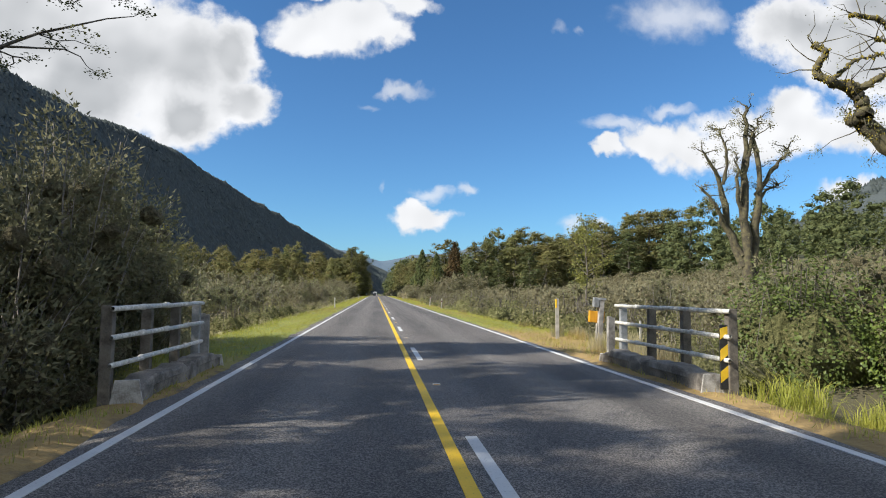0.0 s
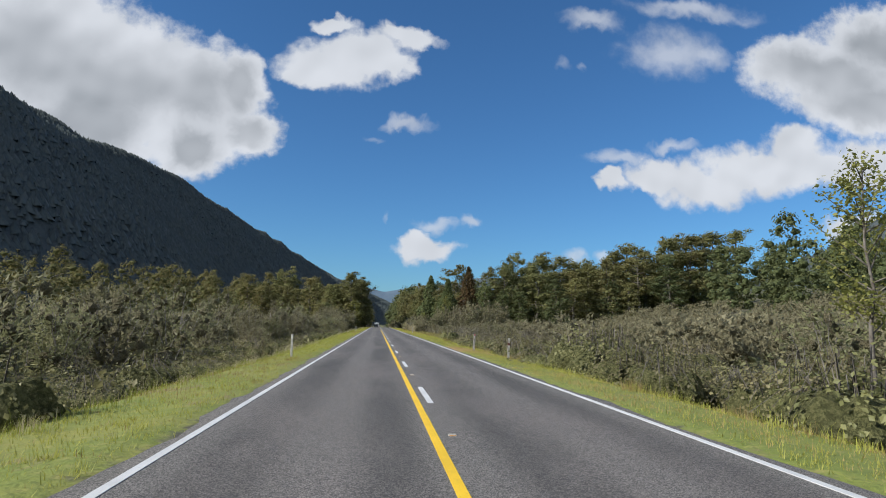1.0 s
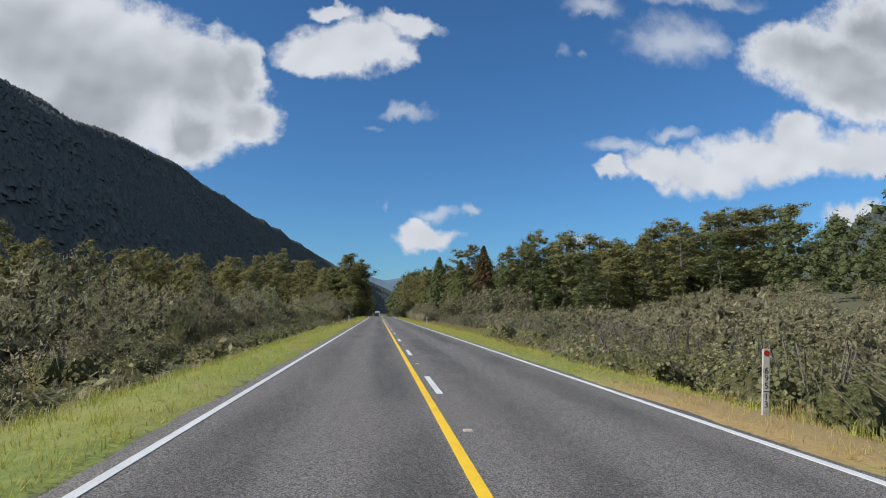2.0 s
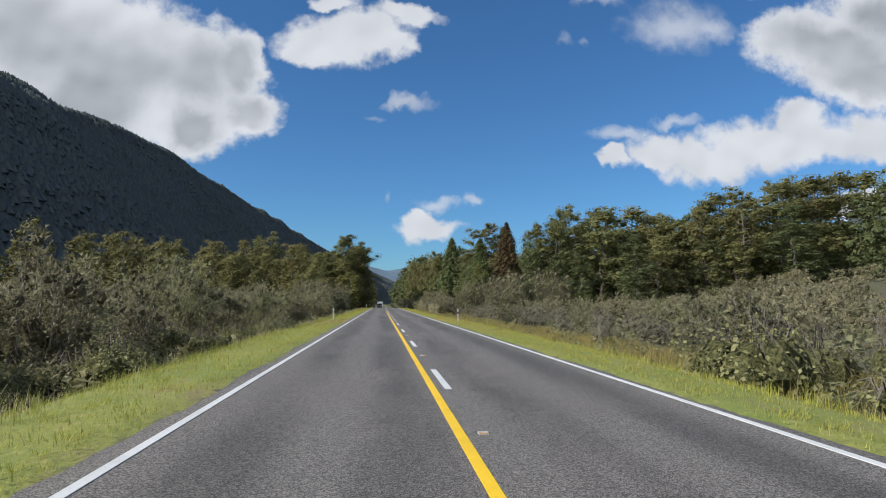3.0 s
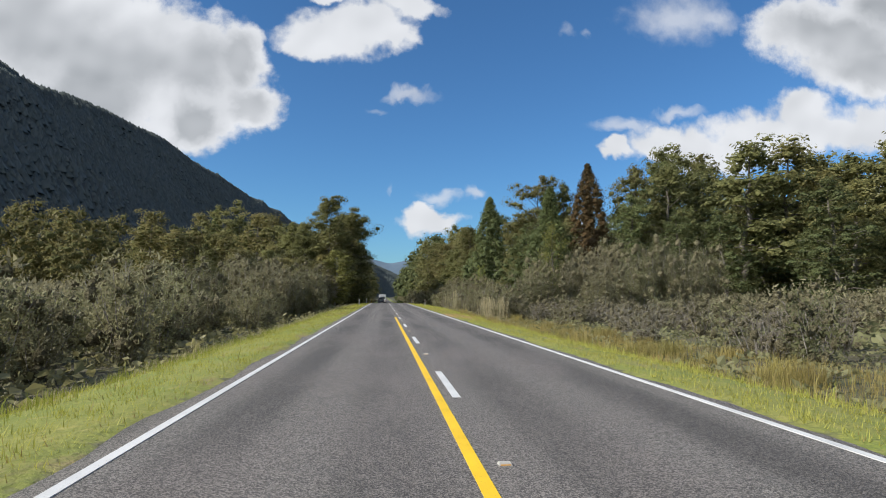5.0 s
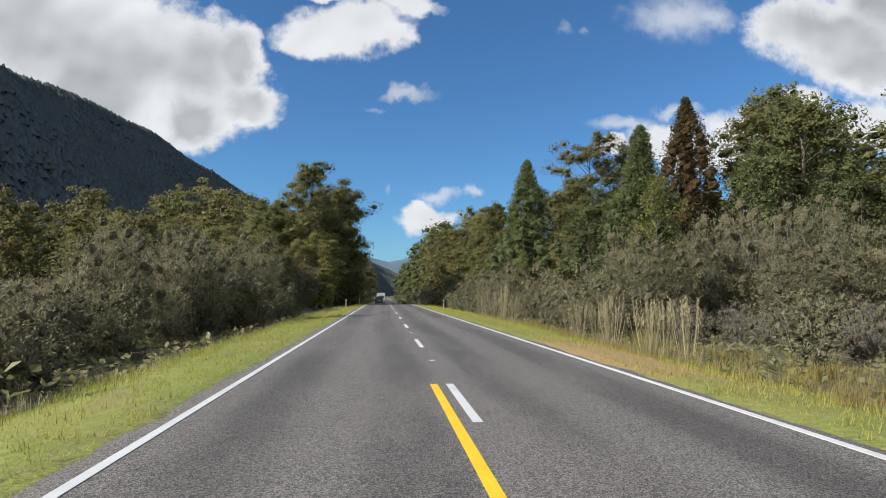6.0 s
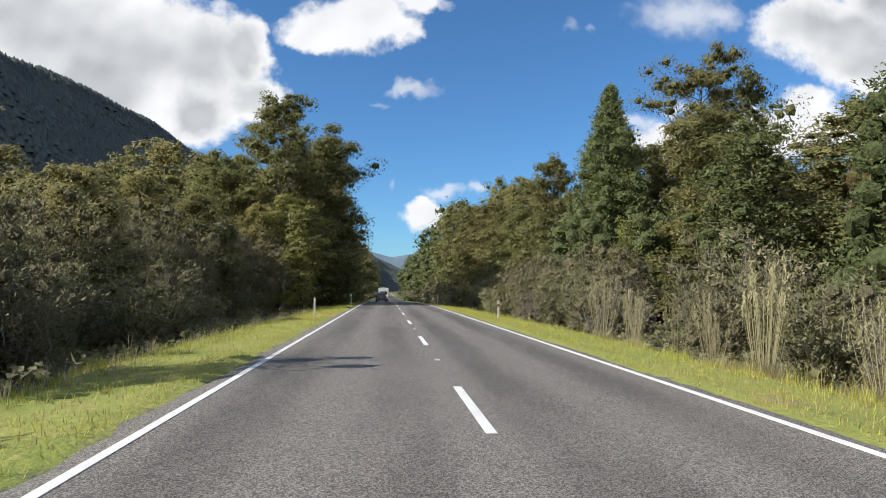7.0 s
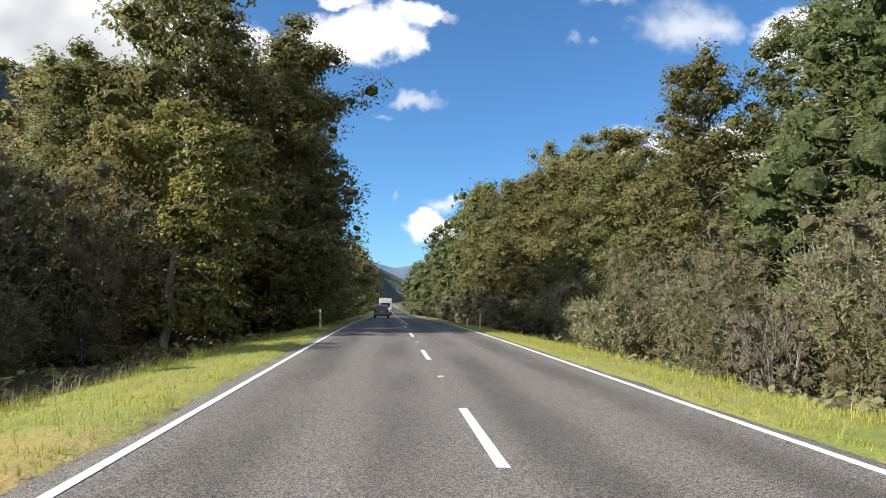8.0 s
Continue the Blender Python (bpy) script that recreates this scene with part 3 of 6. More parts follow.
LEFT_RIDGE = [(-470, 150, 231), (-440, 450, 237), (-422, 760, 245), (-428, 890, 250), (-424, 1050, 270), (-431, 1330, 295), (-408, 1700, 286), (-353, 2300, 268), (-180, 2800, 193), (53, 3100, 105), (120, 3200, 40)]
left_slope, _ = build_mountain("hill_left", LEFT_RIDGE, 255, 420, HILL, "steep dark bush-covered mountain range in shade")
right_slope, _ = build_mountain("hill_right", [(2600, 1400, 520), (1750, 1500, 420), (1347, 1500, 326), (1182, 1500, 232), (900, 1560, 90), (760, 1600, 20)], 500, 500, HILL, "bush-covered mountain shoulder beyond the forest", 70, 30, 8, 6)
build_mountain("hill_far", [(1500, 4300, 420), (700, 4250, 330), (271, 4300, 272), (35, 4300, 226), (-300, 4350, 330), (-900, 4400, 450)], 280, 200, FAR_HILL, "distant mountain coloured blue-grey for haze at the end of the valley", 70, 20, 8, 7)


def crowns_on(name, slope, count, size, mat, seed, rows):
    """Small tree crowns over a far slope, as one mass."""
    rng = np.random.default_rng(seed)
    a, b = slope.shape[:2]
    shape = Shape()
    i, j = rng.uniform(0, a - 1.01, count), rng.uniform(rows[0], rows[1], count)
    i0, j0 = i.astype(int), j.astype(int)
    di, dj = (i - i0)[:, None], (j - j0)[:, None]
    p = (slope[i0, j0] * (1 - di) + slope[i0 + 1, j0] * di) * (1 - dj) + (slope[i0, j0 + 1] * (1 - di) + slope[i0 + 1, j0 + 1] * di) * dj
    turn = np.arange(5) * math.pi * 0.4
    for q in p:
        h = size * rng.uniform(0.55, 1.5)
        r, spin = h * rng.uniform(0.5, 0.85), rng.uniform(0, 2)
        ring = np.stack([r * np.cos(turn + spin) * rng.uniform(0.7, 1.3, 5), r * np.sin(turn + spin) * rng.uniform(0.7, 1.3, 5), -h * rng.uniform(0.2, 0.5, 5)], 1)
        v = np.concatenate([ring, [[rng.normal(0, 0.12) * h, rng.normal(0, 0.12) * h, h * 0.8]]]) + q
        shape.add(v, [(k, (k + 1) % 5, 5) for k in range(5)])
    tagged(new(name, shape.mesh(name, mat, True)), "far native forest covering the mountain slope", "forest", kind="stuff")


# crowns share the hillside's pale bluish tone, which holds the haze
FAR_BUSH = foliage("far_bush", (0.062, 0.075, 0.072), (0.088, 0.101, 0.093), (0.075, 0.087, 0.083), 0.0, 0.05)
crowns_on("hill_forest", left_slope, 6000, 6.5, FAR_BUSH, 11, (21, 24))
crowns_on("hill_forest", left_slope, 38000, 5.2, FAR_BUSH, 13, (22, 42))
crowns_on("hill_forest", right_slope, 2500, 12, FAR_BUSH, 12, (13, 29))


# ---- plants: one builder for each kind ----
def wander(rng, start, end, steps, sway):
    t = np.linspace(0, 1, steps)[:, None]
    p = np.asarray(start) * (1 - t) + np.asarray(end) * t
    p[1:-1] += rng.normal(0, sway, (steps - 2, 3))
    return p


def plant(name, label, category, parts):
    """An Empty at the root with its parts (name, shape, material, and the material of inner lumps)."""
    root = tagged(new(name), label, category)
    for part_name, shape, mat, *inside in parts:
        hung(part_name, shape.mesh(part_name, mat, mat in (BARK, PALE_BARK, MOSSY_BARK, TWIG), *inside), root)
    return root


def sprays(shape, centre, radii, count, size, rng, up=0.6, slim=0.45, shell=0.5, along=None):
    """Leaf sprays through the outer part of an egg-shaped bunch, thinning out past its rim; along: the way they point."""
    way = unit(rng.normal(0, 1, (count, 3)) + [0, 0, 0.15 * up])
    deep = rng.uniform(shell ** 3, 1, (count, 1)) ** (1 / 3) * (1 + np.abs(rng.normal(0, 0.16, (count, 1))))
    c = centre + way * deep * radii
    n = unit(way + [0, 0, up] + rng.normal(0, 0.5, (count, 3)))
    t = unit(np.cross(n, rng.normal(0, 1, (count, 3))) if along is None else along + way * 0.5 + rng.normal(0, 0.45, (count, 3)))
    b = unit(np.cross(n, t))
    s = (size * rng.uniform(0.6, 1.45, count))[:, None]
    v = np.stack([c + t * s, c - t * s * 0.6 + b * s * slim, c - t * s * 0.6 - b * s * slim], 1)
    shape.add(v.reshape(-1, 3), np.arange(count * 3).reshape(-1, 3))


def bunch(shape, centre, radii, count, size, rng, close=0.6, **leaf):
    """Leaf sprays round a close inner lump; close: how large the lump is, none below 0.2."""
    radii = np.asarray(radii, float)
    sprays(shape, np.asarray(centre, float), radii, count, size, rng, **leaf)
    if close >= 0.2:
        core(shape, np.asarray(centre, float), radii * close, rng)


def layered_shapes(seed, height=20.0, radius=4.5, low=0.05, boughs=84, pads=3, per=130, size=0.13, peak=2.6, umbrella=False, open_=0.0, flat=0.72, wooden=True, girth=1.0, fat=1.0):
    """A beech: boughs all the way up, each of them bearing flat pads of small leaves; umbrella: an open stem under a spreading top."""
    rng = np.random.default_rng(seed)
    wood, crown = Shape(), Shape()
    stem = wander(rng, (0, 0, -0.8), (rng.normal(0, 0.03) * height, rng.normal(0, 0.03) * height, height * 0.97), 10, height * 0.012)
    base = (height * 0.015 + 0.06) * girth
    tube(wood, stem, np.linspace(base, 0.05, 10) * np.array([1.4] + [1] * 9), 8)
    swell = rng.uniform(0, 6.28, 4)
    for k in range(boughs):
        v = (k + rng.uniform(0, 1)) / boughs
        u = low + (0.99 - low) * v
        start = np.array([np.interp(u * 9, range(10), stem[:, c]) for c in range(3)])
        a = k * 2.4 + rng.normal(0, 0.35)
        side = min(1.2, 1 + 0.2 * math.sin(2 * a + swell[0] + 3 * v) + 0.16 * math.sin(9 * v + a + swell[1]) + 0.1 * math.sin(3 * a + 17 * v + swell[2]))
        if umbrella:
            shell_ = math.sin(math.pi * (0.12 + 0.74 * v)) ** 0.8
        else:
            shell_ = (1 - v ** peak) ** 0.5 * min(1, 0.72 + 1.4 * v)
        reach = max(0.06 * height ** 0.8, radius * shell_ * side * rng.uniform(0.74, 1.04))
        lift = rng.uniform(-0.25, 0.6) + 0.6 * v ** 3
        end = start + np.array([math.cos(a), math.sin(a), lift]) * reach
        if wooden:
            tube(wood, wander(rng, start, end, 4, reach * 0.035), np.linspace(base * 0.3 * (1.1 - v) + 0.02, 0.012, 4), 4)
        across = np.array([-math.sin(a), math.cos(a), 0])
        for q in range(pads):
            w = open_ + (1 - open_) * (0.3 + 0.72 * (q + rng.uniform(0.2, 1.0)) / pads)
            pr = (0.42 + 0.15 * reach) * rng.uniform(0.75, 1.25) * fat
            spot = start + (end - start) * w + across * rng.normal(0, 0.17 * reach) + [0, 0, rng.normal(0, 0.3) - 0.12 * pr]
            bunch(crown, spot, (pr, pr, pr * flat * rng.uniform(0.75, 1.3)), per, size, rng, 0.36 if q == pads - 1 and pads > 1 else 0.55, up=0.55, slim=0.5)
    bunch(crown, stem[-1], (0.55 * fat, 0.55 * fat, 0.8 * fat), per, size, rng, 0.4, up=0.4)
    return wood, crown


def podocarp_tree(seed, label="tall broad dark green podocarp tree", **sizes):
    wood, crown = layered_shapes(seed, **sizes)
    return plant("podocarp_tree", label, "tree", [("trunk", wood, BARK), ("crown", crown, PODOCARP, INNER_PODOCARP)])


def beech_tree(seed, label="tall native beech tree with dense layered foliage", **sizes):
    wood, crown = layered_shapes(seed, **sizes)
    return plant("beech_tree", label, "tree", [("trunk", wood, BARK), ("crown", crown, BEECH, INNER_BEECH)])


def cone_tree(seed, height=20.0, radius=3.6, mat=None, label="dark conical podocarp tree", lumps=190, per=110, size=0.13):
    """A conical conifer: a straight trunk, short boughs and drooping ragged foliage."""
    rng = np.random.default_rng(seed)
    wood, crown = Shape(), Shape()
    tube(wood, wander(rng, (0, 0, -0.5), (0, 0, height * 0.97), 6, 0.08), np.linspace(height * 0.016 + 0.04, 0.03, 6), 7)
    swell = rng.uniform(0, 6.28, 3)
    for k in range(lumps):
        v = (k + rng.uniform(0, 1)) / lumps
        z = height * (0.05 + 0.94 * v)
        a = k * 2.4 + rng.normal(0, 0.3)
        uneven = 1 + 0.14 * math.sin(2 * a + swell[0] + 5 * v) + 0.12 * math.sin(16 * v + swell[1])
        r = radius * (1 - v ** 1.4) ** 0.85 * rng.uniform(0.65, 1.08) * uneven
        centre = np.array([r * 0.8 * math.cos(a), r * 0.8 * math.sin(a), z])
        tube(wood, [(0, 0, z + 0.3), centre * [0.6, 0.6, 1] + [0, 0, 0.15], centre], (0.07, 0.04, 0.015), 4)
        pr = 0.24 * r + 0.34
        bunch(crown, centre, (pr, pr, pr * 0.95), per, size, rng, 0.55, up=0.5, slim=0.4, along=np.array([0.5 * math.cos(a), 0.5 * math.sin(a), 0.3]))
    for z in np.linspace(0.06, 0.9, 22):
        wide = radius * (1 - z ** 1.4) ** 0.85 * 0.34
        core(crown, np.array([0, 0, height * z]), np.array([wide, wide, height * 0.06]), rng)
    return plant("podocarp_tree", label, "tree", [("trunk", wood, BARK), ("crown", crown, mat or PODOCARP, INNER_RUSTY if mat is RUSTY else INNER_PODOCARP)])


def scrub_shape(seed, height=3.2, radius=1.3, stems=12, tufts=4, per=72, size=0.08, close=0.44, slim=0.36, bare=0.0):
    """Scrub: thin stems that fan out from one root, each clad in soft upright tufts of fine leaves; together an uneven dome."""
    rng = np.random.default_rng(seed)
    wood, crown = Shape(), Shape()
    for k in range(stems):
        a = k * 2.4 + rng.normal(0, 0.4)
        r = radius * math.sqrt((k + 0.3) / stems) * rng.uniform(0.72, 1.05)
        h = height * rng.uniform(0.68, 1.0) * (1 - 0.42 * (r / radius) ** 2)
        out = np.array([math.cos(a), math.sin(a), 0])
        line = wander(rng, out * 0.2 * r - [0, 0, 0.4], out * r + [0, 0, h], 5, 0.03 * height)
        tube(wood, line, np.linspace(0.03, 0.006, 5) * (height / 3) ** 0.5, 3)
        for q in range(tufts):
            u = bare + (1 - bare) * (q + rng.uniform(0.35, 1.0)) / tufts
            spot = np.array([np.interp(u * 4, range(5), line[:, i]) for i in range(3)]) + rng.normal(0, 0.1 * radius, 3) * [1, 1, 0.5]
            pr = radius * rng.uniform(0.26, 0.38) * (1.2 - 0.45 * u)
            bunch(crown, spot, (pr, pr, pr * rng.uniform(0.85, 1.2)), per, size, rng, close if q % 2 or tufts < 4 else 0.0, up=0.3, slim=slim, shell=0.35, along=out * 0.25 + [0, 0, 0.35])
        for _ in range(3):
            u = rng.uniform(0.5, 1.0)
            root = np.array([np.interp(u * 4, range(5), line[:, i]) for i in range(3)])
            tube(wood, [root, root + out * rng.uniform(0, 0.2) * radius + rng.normal(0, 0.08 * radius, 3) + [0, 0, 0.16 * height * (1.1 - 0.5 * u)]], (0.008, 0.003), 3)
    return wood, crown


def scrub_bush(seed, mat=None, label="grey-brown manuka scrub bush with feathery stems", **sizes):
    wood, crown = scrub_shape(seed, **sizes)
    return plant("scrub_bush", label, "bush", [("stem", wood, TWIG), ("foliage", crown, mat or SCRUB, INNER_SCRUB)])


def mound_bush(seed, height=1.3, radius=1.6, count=1350, size=0.082, mat=None, name="bramble_bush", label="tangled green bramble bush with glossy leaves"):
    """A rounded tangle: arching canes and broad leaves over a lumpy dome."""
    rng = np.random.default_rng(seed)
    wood, crown = Shape(), Shape()
    for k in range(16):
        a = rng.uniform(0, 2 * math.pi)
        r = radius * rng.uniform(0.5, 1.15)
        tube(wood, [(0.2 * math.cos(a), 0.2 * math.sin(a), -0.4), (0.5 * r * math.cos(a), 0.5 * r * math.sin(a), height * rng.uniform(0.8, 1.2)), (r * math.cos(a + 0.3), r * math.sin(a + 0.3), height * rng.uniform(0.2, 0.6))], (0.015, 0.012, 0.006), 4)
    a, e = rng.uniform(0, 2 * math.pi, count), np.arcsin(rng.uniform(-0.25, 1, count))
    way = np.stack([np.cos(e) * np.cos(a), np.cos(e) * np.sin(a), np.sin(e)], 1)
    lump = 1 + 0.22 * np.sin(3 * a + seed) * np.cos(4 * e) + 0.15 * np.sin(7 * a + 5 * e)
    c = way * (lump * rng.uniform(0.68, 1.1, count))[:, None] * [radius, radius, height]
    leaves(crown, c, way + [0, 0, 0.4], size, 0.75, rng, jitter=0.55)
    for k in range(7):
        b = k * 0.9
        core(crown, np.array([radius * 0.45 * math.cos(b), radius * 0.45 * math.sin(b), height * 0.3]) * (k > 0), np.array([radius * 0.45, radius * 0.45, height * 0.5]), rng)
    return plant(name, label, "bush", [("cane", wood, BARK), ("foliage", crown, mat or BRAMBLE, INNER_BRAMBLE)])


def slender_tree(seed, height=9.0, radius=2.0, count=2200, size=0.12, mat=None, label="slender pale-barked tree with thin yellow-green leaves"):
    """A light open tree: a pale stem, thin rising branches, few leaves."""
    rng = np.random.default_rng(seed)
    wood, crown = Shape(), Shape()
    stem = wander(rng, (0, 0, -0.5), (0.1, 0.1, height * 0.95), 7, 0.1)
    tube(wood, stem, np.linspace(0.1, 0.02, 7), 6)
    for k in range(22):
        u = 0.3 + 0.68 * (k + rng.uniform(0, 1)) / 22
        start = np.array([np.interp(u * 6, range(7), stem[:, c]) for c in range(3)])
        a = k * 2.4 + rng.normal(0, 0.5)
        r = radius * (1 - 0.6 * abs(u - 0.55) / 0.45) * rng.uniform(0.6, 1.1)
        end = start + [r * math.cos(a), r * math.sin(a), r * rng.uniform(0.5, 1.1)]
        tube(wood, wander(rng, start, end, 4, 0.06), np.linspace(0.035, 0.008, 4), 4)
        m = count // 22
        w = rng.uniform(0.3, 1.05, m)[:, None]
        c = start + (end - start) * w + rng.normal(0, 0.22, (m, 3))
        leaves(crown, c, np.tile([0.2, 0, 1.0], (m, 1)), size, 0.7, rng, jitter=0.9)
    return plant("slender_tree", label, "tree", [("trunk", wood, BARK), ("crown", crown, mat or BRIGHT)])


def bare_tree(seed):
    """A half-dead tree: mossy stems that fork from a low crown, stubby crooked branches and tufts of small leaves."""
    rng = np.random.default_rng(seed)
    wood, crown = Shape(), Shape()
    limbs = (
        (0.36, ((0, -0.4), (0, 4.6), (-0.1, 8.2), (0.2, 10.8), (0.0, 13.6))),
        (0.3, ((0.35, 3.5), (0.55, 6.2), (0.75, 9.0), (0.65, 12.0))),
        (0.16, ((0.72, 8.4), (1.7, 10.0), (2.2, 10.6), (3.0, 11.4))),
        (0.12, ((0.7, 7.6), (1.4, 8.8), (2.1, 9.0))),
        (0.26, ((-0.2, 4.2), (-0.9, 7.0), (-1.3, 9.2), (-2.5, 10.9))),
        (0.12, ((-1.3, 9.0), (-1.25, 10.8), (-1.6, 12.2))),
        (0.2, ((-0.2, 4.8), (-1.2, 6.8), (-2.0, 7.9), (-2.6, 8.8))),
        (0.16, ((-0.1, 7.0), (-0.7, 8.6), (-0.6, 10.4))),
        (0.16, ((0.0, 9.4), (0.4, 11.4), (0.7, 12.9))),
    )
    for thick, line in limbs:
        line = np.array([(x, rng.normal(0, 0.25) if k else 0.0, z) for k, (x, z) in enumerate(line)])
        for _ in range(2):
            line = np.concatenate([line[:1], np.stack([0.75 * line[:-1] + 0.25 * line[1:], 0.25 * line[:-1] + 0.75 * line[1:]], 1).reshape(-1, 3), line[-1:]])
        n = len(line)
        line[1:-1] += rng.normal(0, 0.05, (n - 2, 3))
        tube(wood, line, np.linspace(thick, thick * 0.22, n) * rng.uniform(0.85, 1.25, n), 8)
        for spot in line[n // 3:]:
            m = int(rng.integers(6, 26))
            leaves(crown, spot + rng.normal(0, thick * 0.5 + 0.03, (m, 3)), rng.normal(0, 1, (m, 3)), 0.055, 0.8, rng)
        for q in range(8):
            start = line[int(rng.integers(n // 2, n))]
            b, l = rng.uniform(0, 2 * math.pi), rng.uniform(0.3, 1.0)
            tip = start + [l * math.cos(b), l * math.sin(b), l * rng.uniform(0.0, 0.9)]
            tube(wood, wander(rng, start, tip, 4, 0.07), (0.045, 0.035, 0.022, 0.008), 5)
            m = int(rng.integers(16, 90))
            leaves(crown, tip + rng.normal(0, 0.13, (m, 3)), np.tile([0, 0, 1.0], (m, 1)), 0.06, 0.7, rng, jitter=1.0)
    return plant("bare_tree", "half-dead multi-stemmed tree with mossy bare branches", "tree", [("trunk", wood, MOSSY_BARK), ("crown", crown, SCRUB)])


def tuft(name, seed, height, spread_, count, width, mat, label, lean=0.7, plumes=0, plume_height=2.0):
    """A tussock: blades out of one root; plumes: tall seed stalks with feathery heads."""
    rng = np.random.default_rng(seed)
    grass = Shape()
    a, r = rng.uniform(0, 2 * math.pi, count), spread_ * np.sqrt(rng.uniform(0, 1, count))
    roots = np.stack([r * np.cos(a), r * np.sin(a), np.full(count, -0.05)], 1)
    blades(grass, roots, height, width, lean, rng, 0.4, 0.72)
    if not plumes:
        return tagged(new(name, grass.mesh(name, mat)), label, "grass")
    heads = Shape()
    for k in range(plumes):
        b, s = rng.uniform(0, 2 * math.pi), spread_ * rng.uniform(0.2, 0.9)
        h = plume_height * rng.uniform(0.75, 1.1)
        tip = np.array([s * math.cos(b) * 1.5, s * math.sin(b) * 1.5, h])
        tube(heads, [(s * math.cos(b) * 0.5, s * math.sin(b) * 0.5, 0), tip * [0.8, 0.8, 0.6], tip], (0.008, 0.007, 0.004), 4)
        m = 22
        c = tip + np.stack([rng.normal(0, 0.022, m), rng.normal(0, 0.022, m), rng.uniform(-0.5, 0.05, m)], 1)
        leaves(heads, c, rng.normal(0, 1, (m, 3)), 0.022, 3.0, rng, along=np.tile([0, 0, 1.0], (m, 1)))
    return plant(name, label, "grass", [("leafage", grass, mat), ("seed_head", heads, REED)])


def put(proto, x, y, scale=1.0, turn=0.0, stretch=1.0, sink=0.0, lean=0.0, wide=1.0):
    """A copy of a plant at its place on the ground."""
    z = float(ground_z(x, y)) - sink
    m = pose(x, y, z, lean, 0, turn) @ Matrix.Diagonal((scale * wide, scale * wide, scale * stretch, 1))
    return copy_thing(proto, m)


def away_with(protos):
    """Take out the patterns from which the copies were made."""
    for root in protos:
        for ob in (*root.children_recursive, root):
            bpy.data.objects.remove(ob)


def spots(rng, count, zone, gap, keep=None, taken=None):
    """Places strewn over the zone (x0, x1, y0, y1), no nearer to each other than gap."""
    taken = [] if taken is None else taken
    near = [t for t in taken if zone[0] - gap < t[0] < zone[1] + gap and zone[2] - gap < t[1] < zone[3] + gap]
    found = []
    for _ in range(count * 10):
        if len(found) >= count:
            break
        x, y = rng.uniform(zone[0], zone[1]), rng.uniform(zone[2], zone[3])
        if keep and not keep(x, y):
            continue
        if any((x - a) ** 2 + (y - b) ** 2 < gap * gap for a, b in near):
            continue
        near.append((x, y))
        found.append((x, y))
    taken.extend(found)
    return found


def scatter(protos, rng, count, zone, gap, scale=(0.8, 1.2), stretch=(0.85, 1.15), keep=None, group="", taken=None, wide=1.0):
    """Copies of the plants strewn over a zone."""
    for x, y in spots(rng, count, zone, gap, keep, taken):
        ob = put(protos[int(rng.integers(len(protos)))], x, y, rng.uniform(*scale), rng.uniform(0, 360), rng.uniform(*stretch), wide=wide)
        if group:
            ob["group"] = group


def mass(name, label, category, mat, inside, shapes, places, rng, scale):
    """Plants too many and too far to count, joined as one."""
    whole = Shape()
    for x, y in places:
        source = shapes[int(rng.integers(len(shapes)))]
        v, turn, k = np.concatenate(source.v), rng.uniform(0, 2 * math.pi), rng.uniform(*scale)
        c, s = math.cos(turn), math.sin(turn)
        spun = np.stack([v[:, 0] * c - v[:, 1] * s, v[:, 0] * s + v[:, 1] * c, v[:, 2] * rng.uniform(0.85, 1.15)], 1) * k
        f, slots = source.f, np.array(source.m)
        for slot in (0, 1):
            some = [f[i] for i in np.nonzero(slots == slot)[0]]
            if some and slot == 0:
                whole.add(spun + [x, y, float(ground_z(x, y))], some)
            elif some:
                whole.f.extend((np.array(some) + whole.n - len(spun)).tolist())
                whole.m.extend([1] * len(some))
    return tagged(new(name, whole.mesh(name, mat, False, inside)), label, category, kind="stuff")


near_beeches = [
    beech_tree(21, height=20, radius=4.6, boughs=80, per=120),
    beech_tree(22, height=18, radius=4.4, boughs=76, peak=3.4, per=120),
    beech_tree(23, height=20.8, radius=5.6, low=0.08, boughs=100, per=130, peak=2.6, open_=0.1, flat=0.55),
    beech_tree(24, height=14, radius=3.8, boughs=60, peak=3.0, per=110),
    beech_tree(25, height=20.8, radius=5.8, low=0.42, boughs=50, pads=4, per=110, umbrella=True, open_=0.3, flat=0.5, label="tall spreading beech tree with open layered crown"),
]
beeches = [
    beech_tree(21, height=20, radius=4.6, boughs=46, pads=2, per=44, size=0.24, fat=1.45),
    beech_tree(22, height=18, radius=4.6, boughs=44, pads=2, per=44, size=0.24, peak=3.4, fat=1.45),
    beech_tree(23, height=21, radius=6.0, low=0.36, boughs=40, pads=3, per=44, size=0.22, umbrella=True, open_=0.2, flat=0.5, fat=1.25, label="tall spreading beech tree with open layered crown"),
    beech_tree(24, height=14, radius=3.8, boughs=36, pads=2, per=44, size=0.22, fat=1.3),
]
mids = [beech_tree(31, height=20, radius=4.8, boughs=58, pads=2, per=86, size=0.155, fat=1.35), beech_tree(32, height=18, radius=4.6, boughs=54, pads=2, per=86, size=0.155, peak=3.4, fat=1.35), beech_tree(33, height=14, radius=4.0, boughs=46, pads=2, per=86, size=0.15, peak=3.0, fat=1.3)]
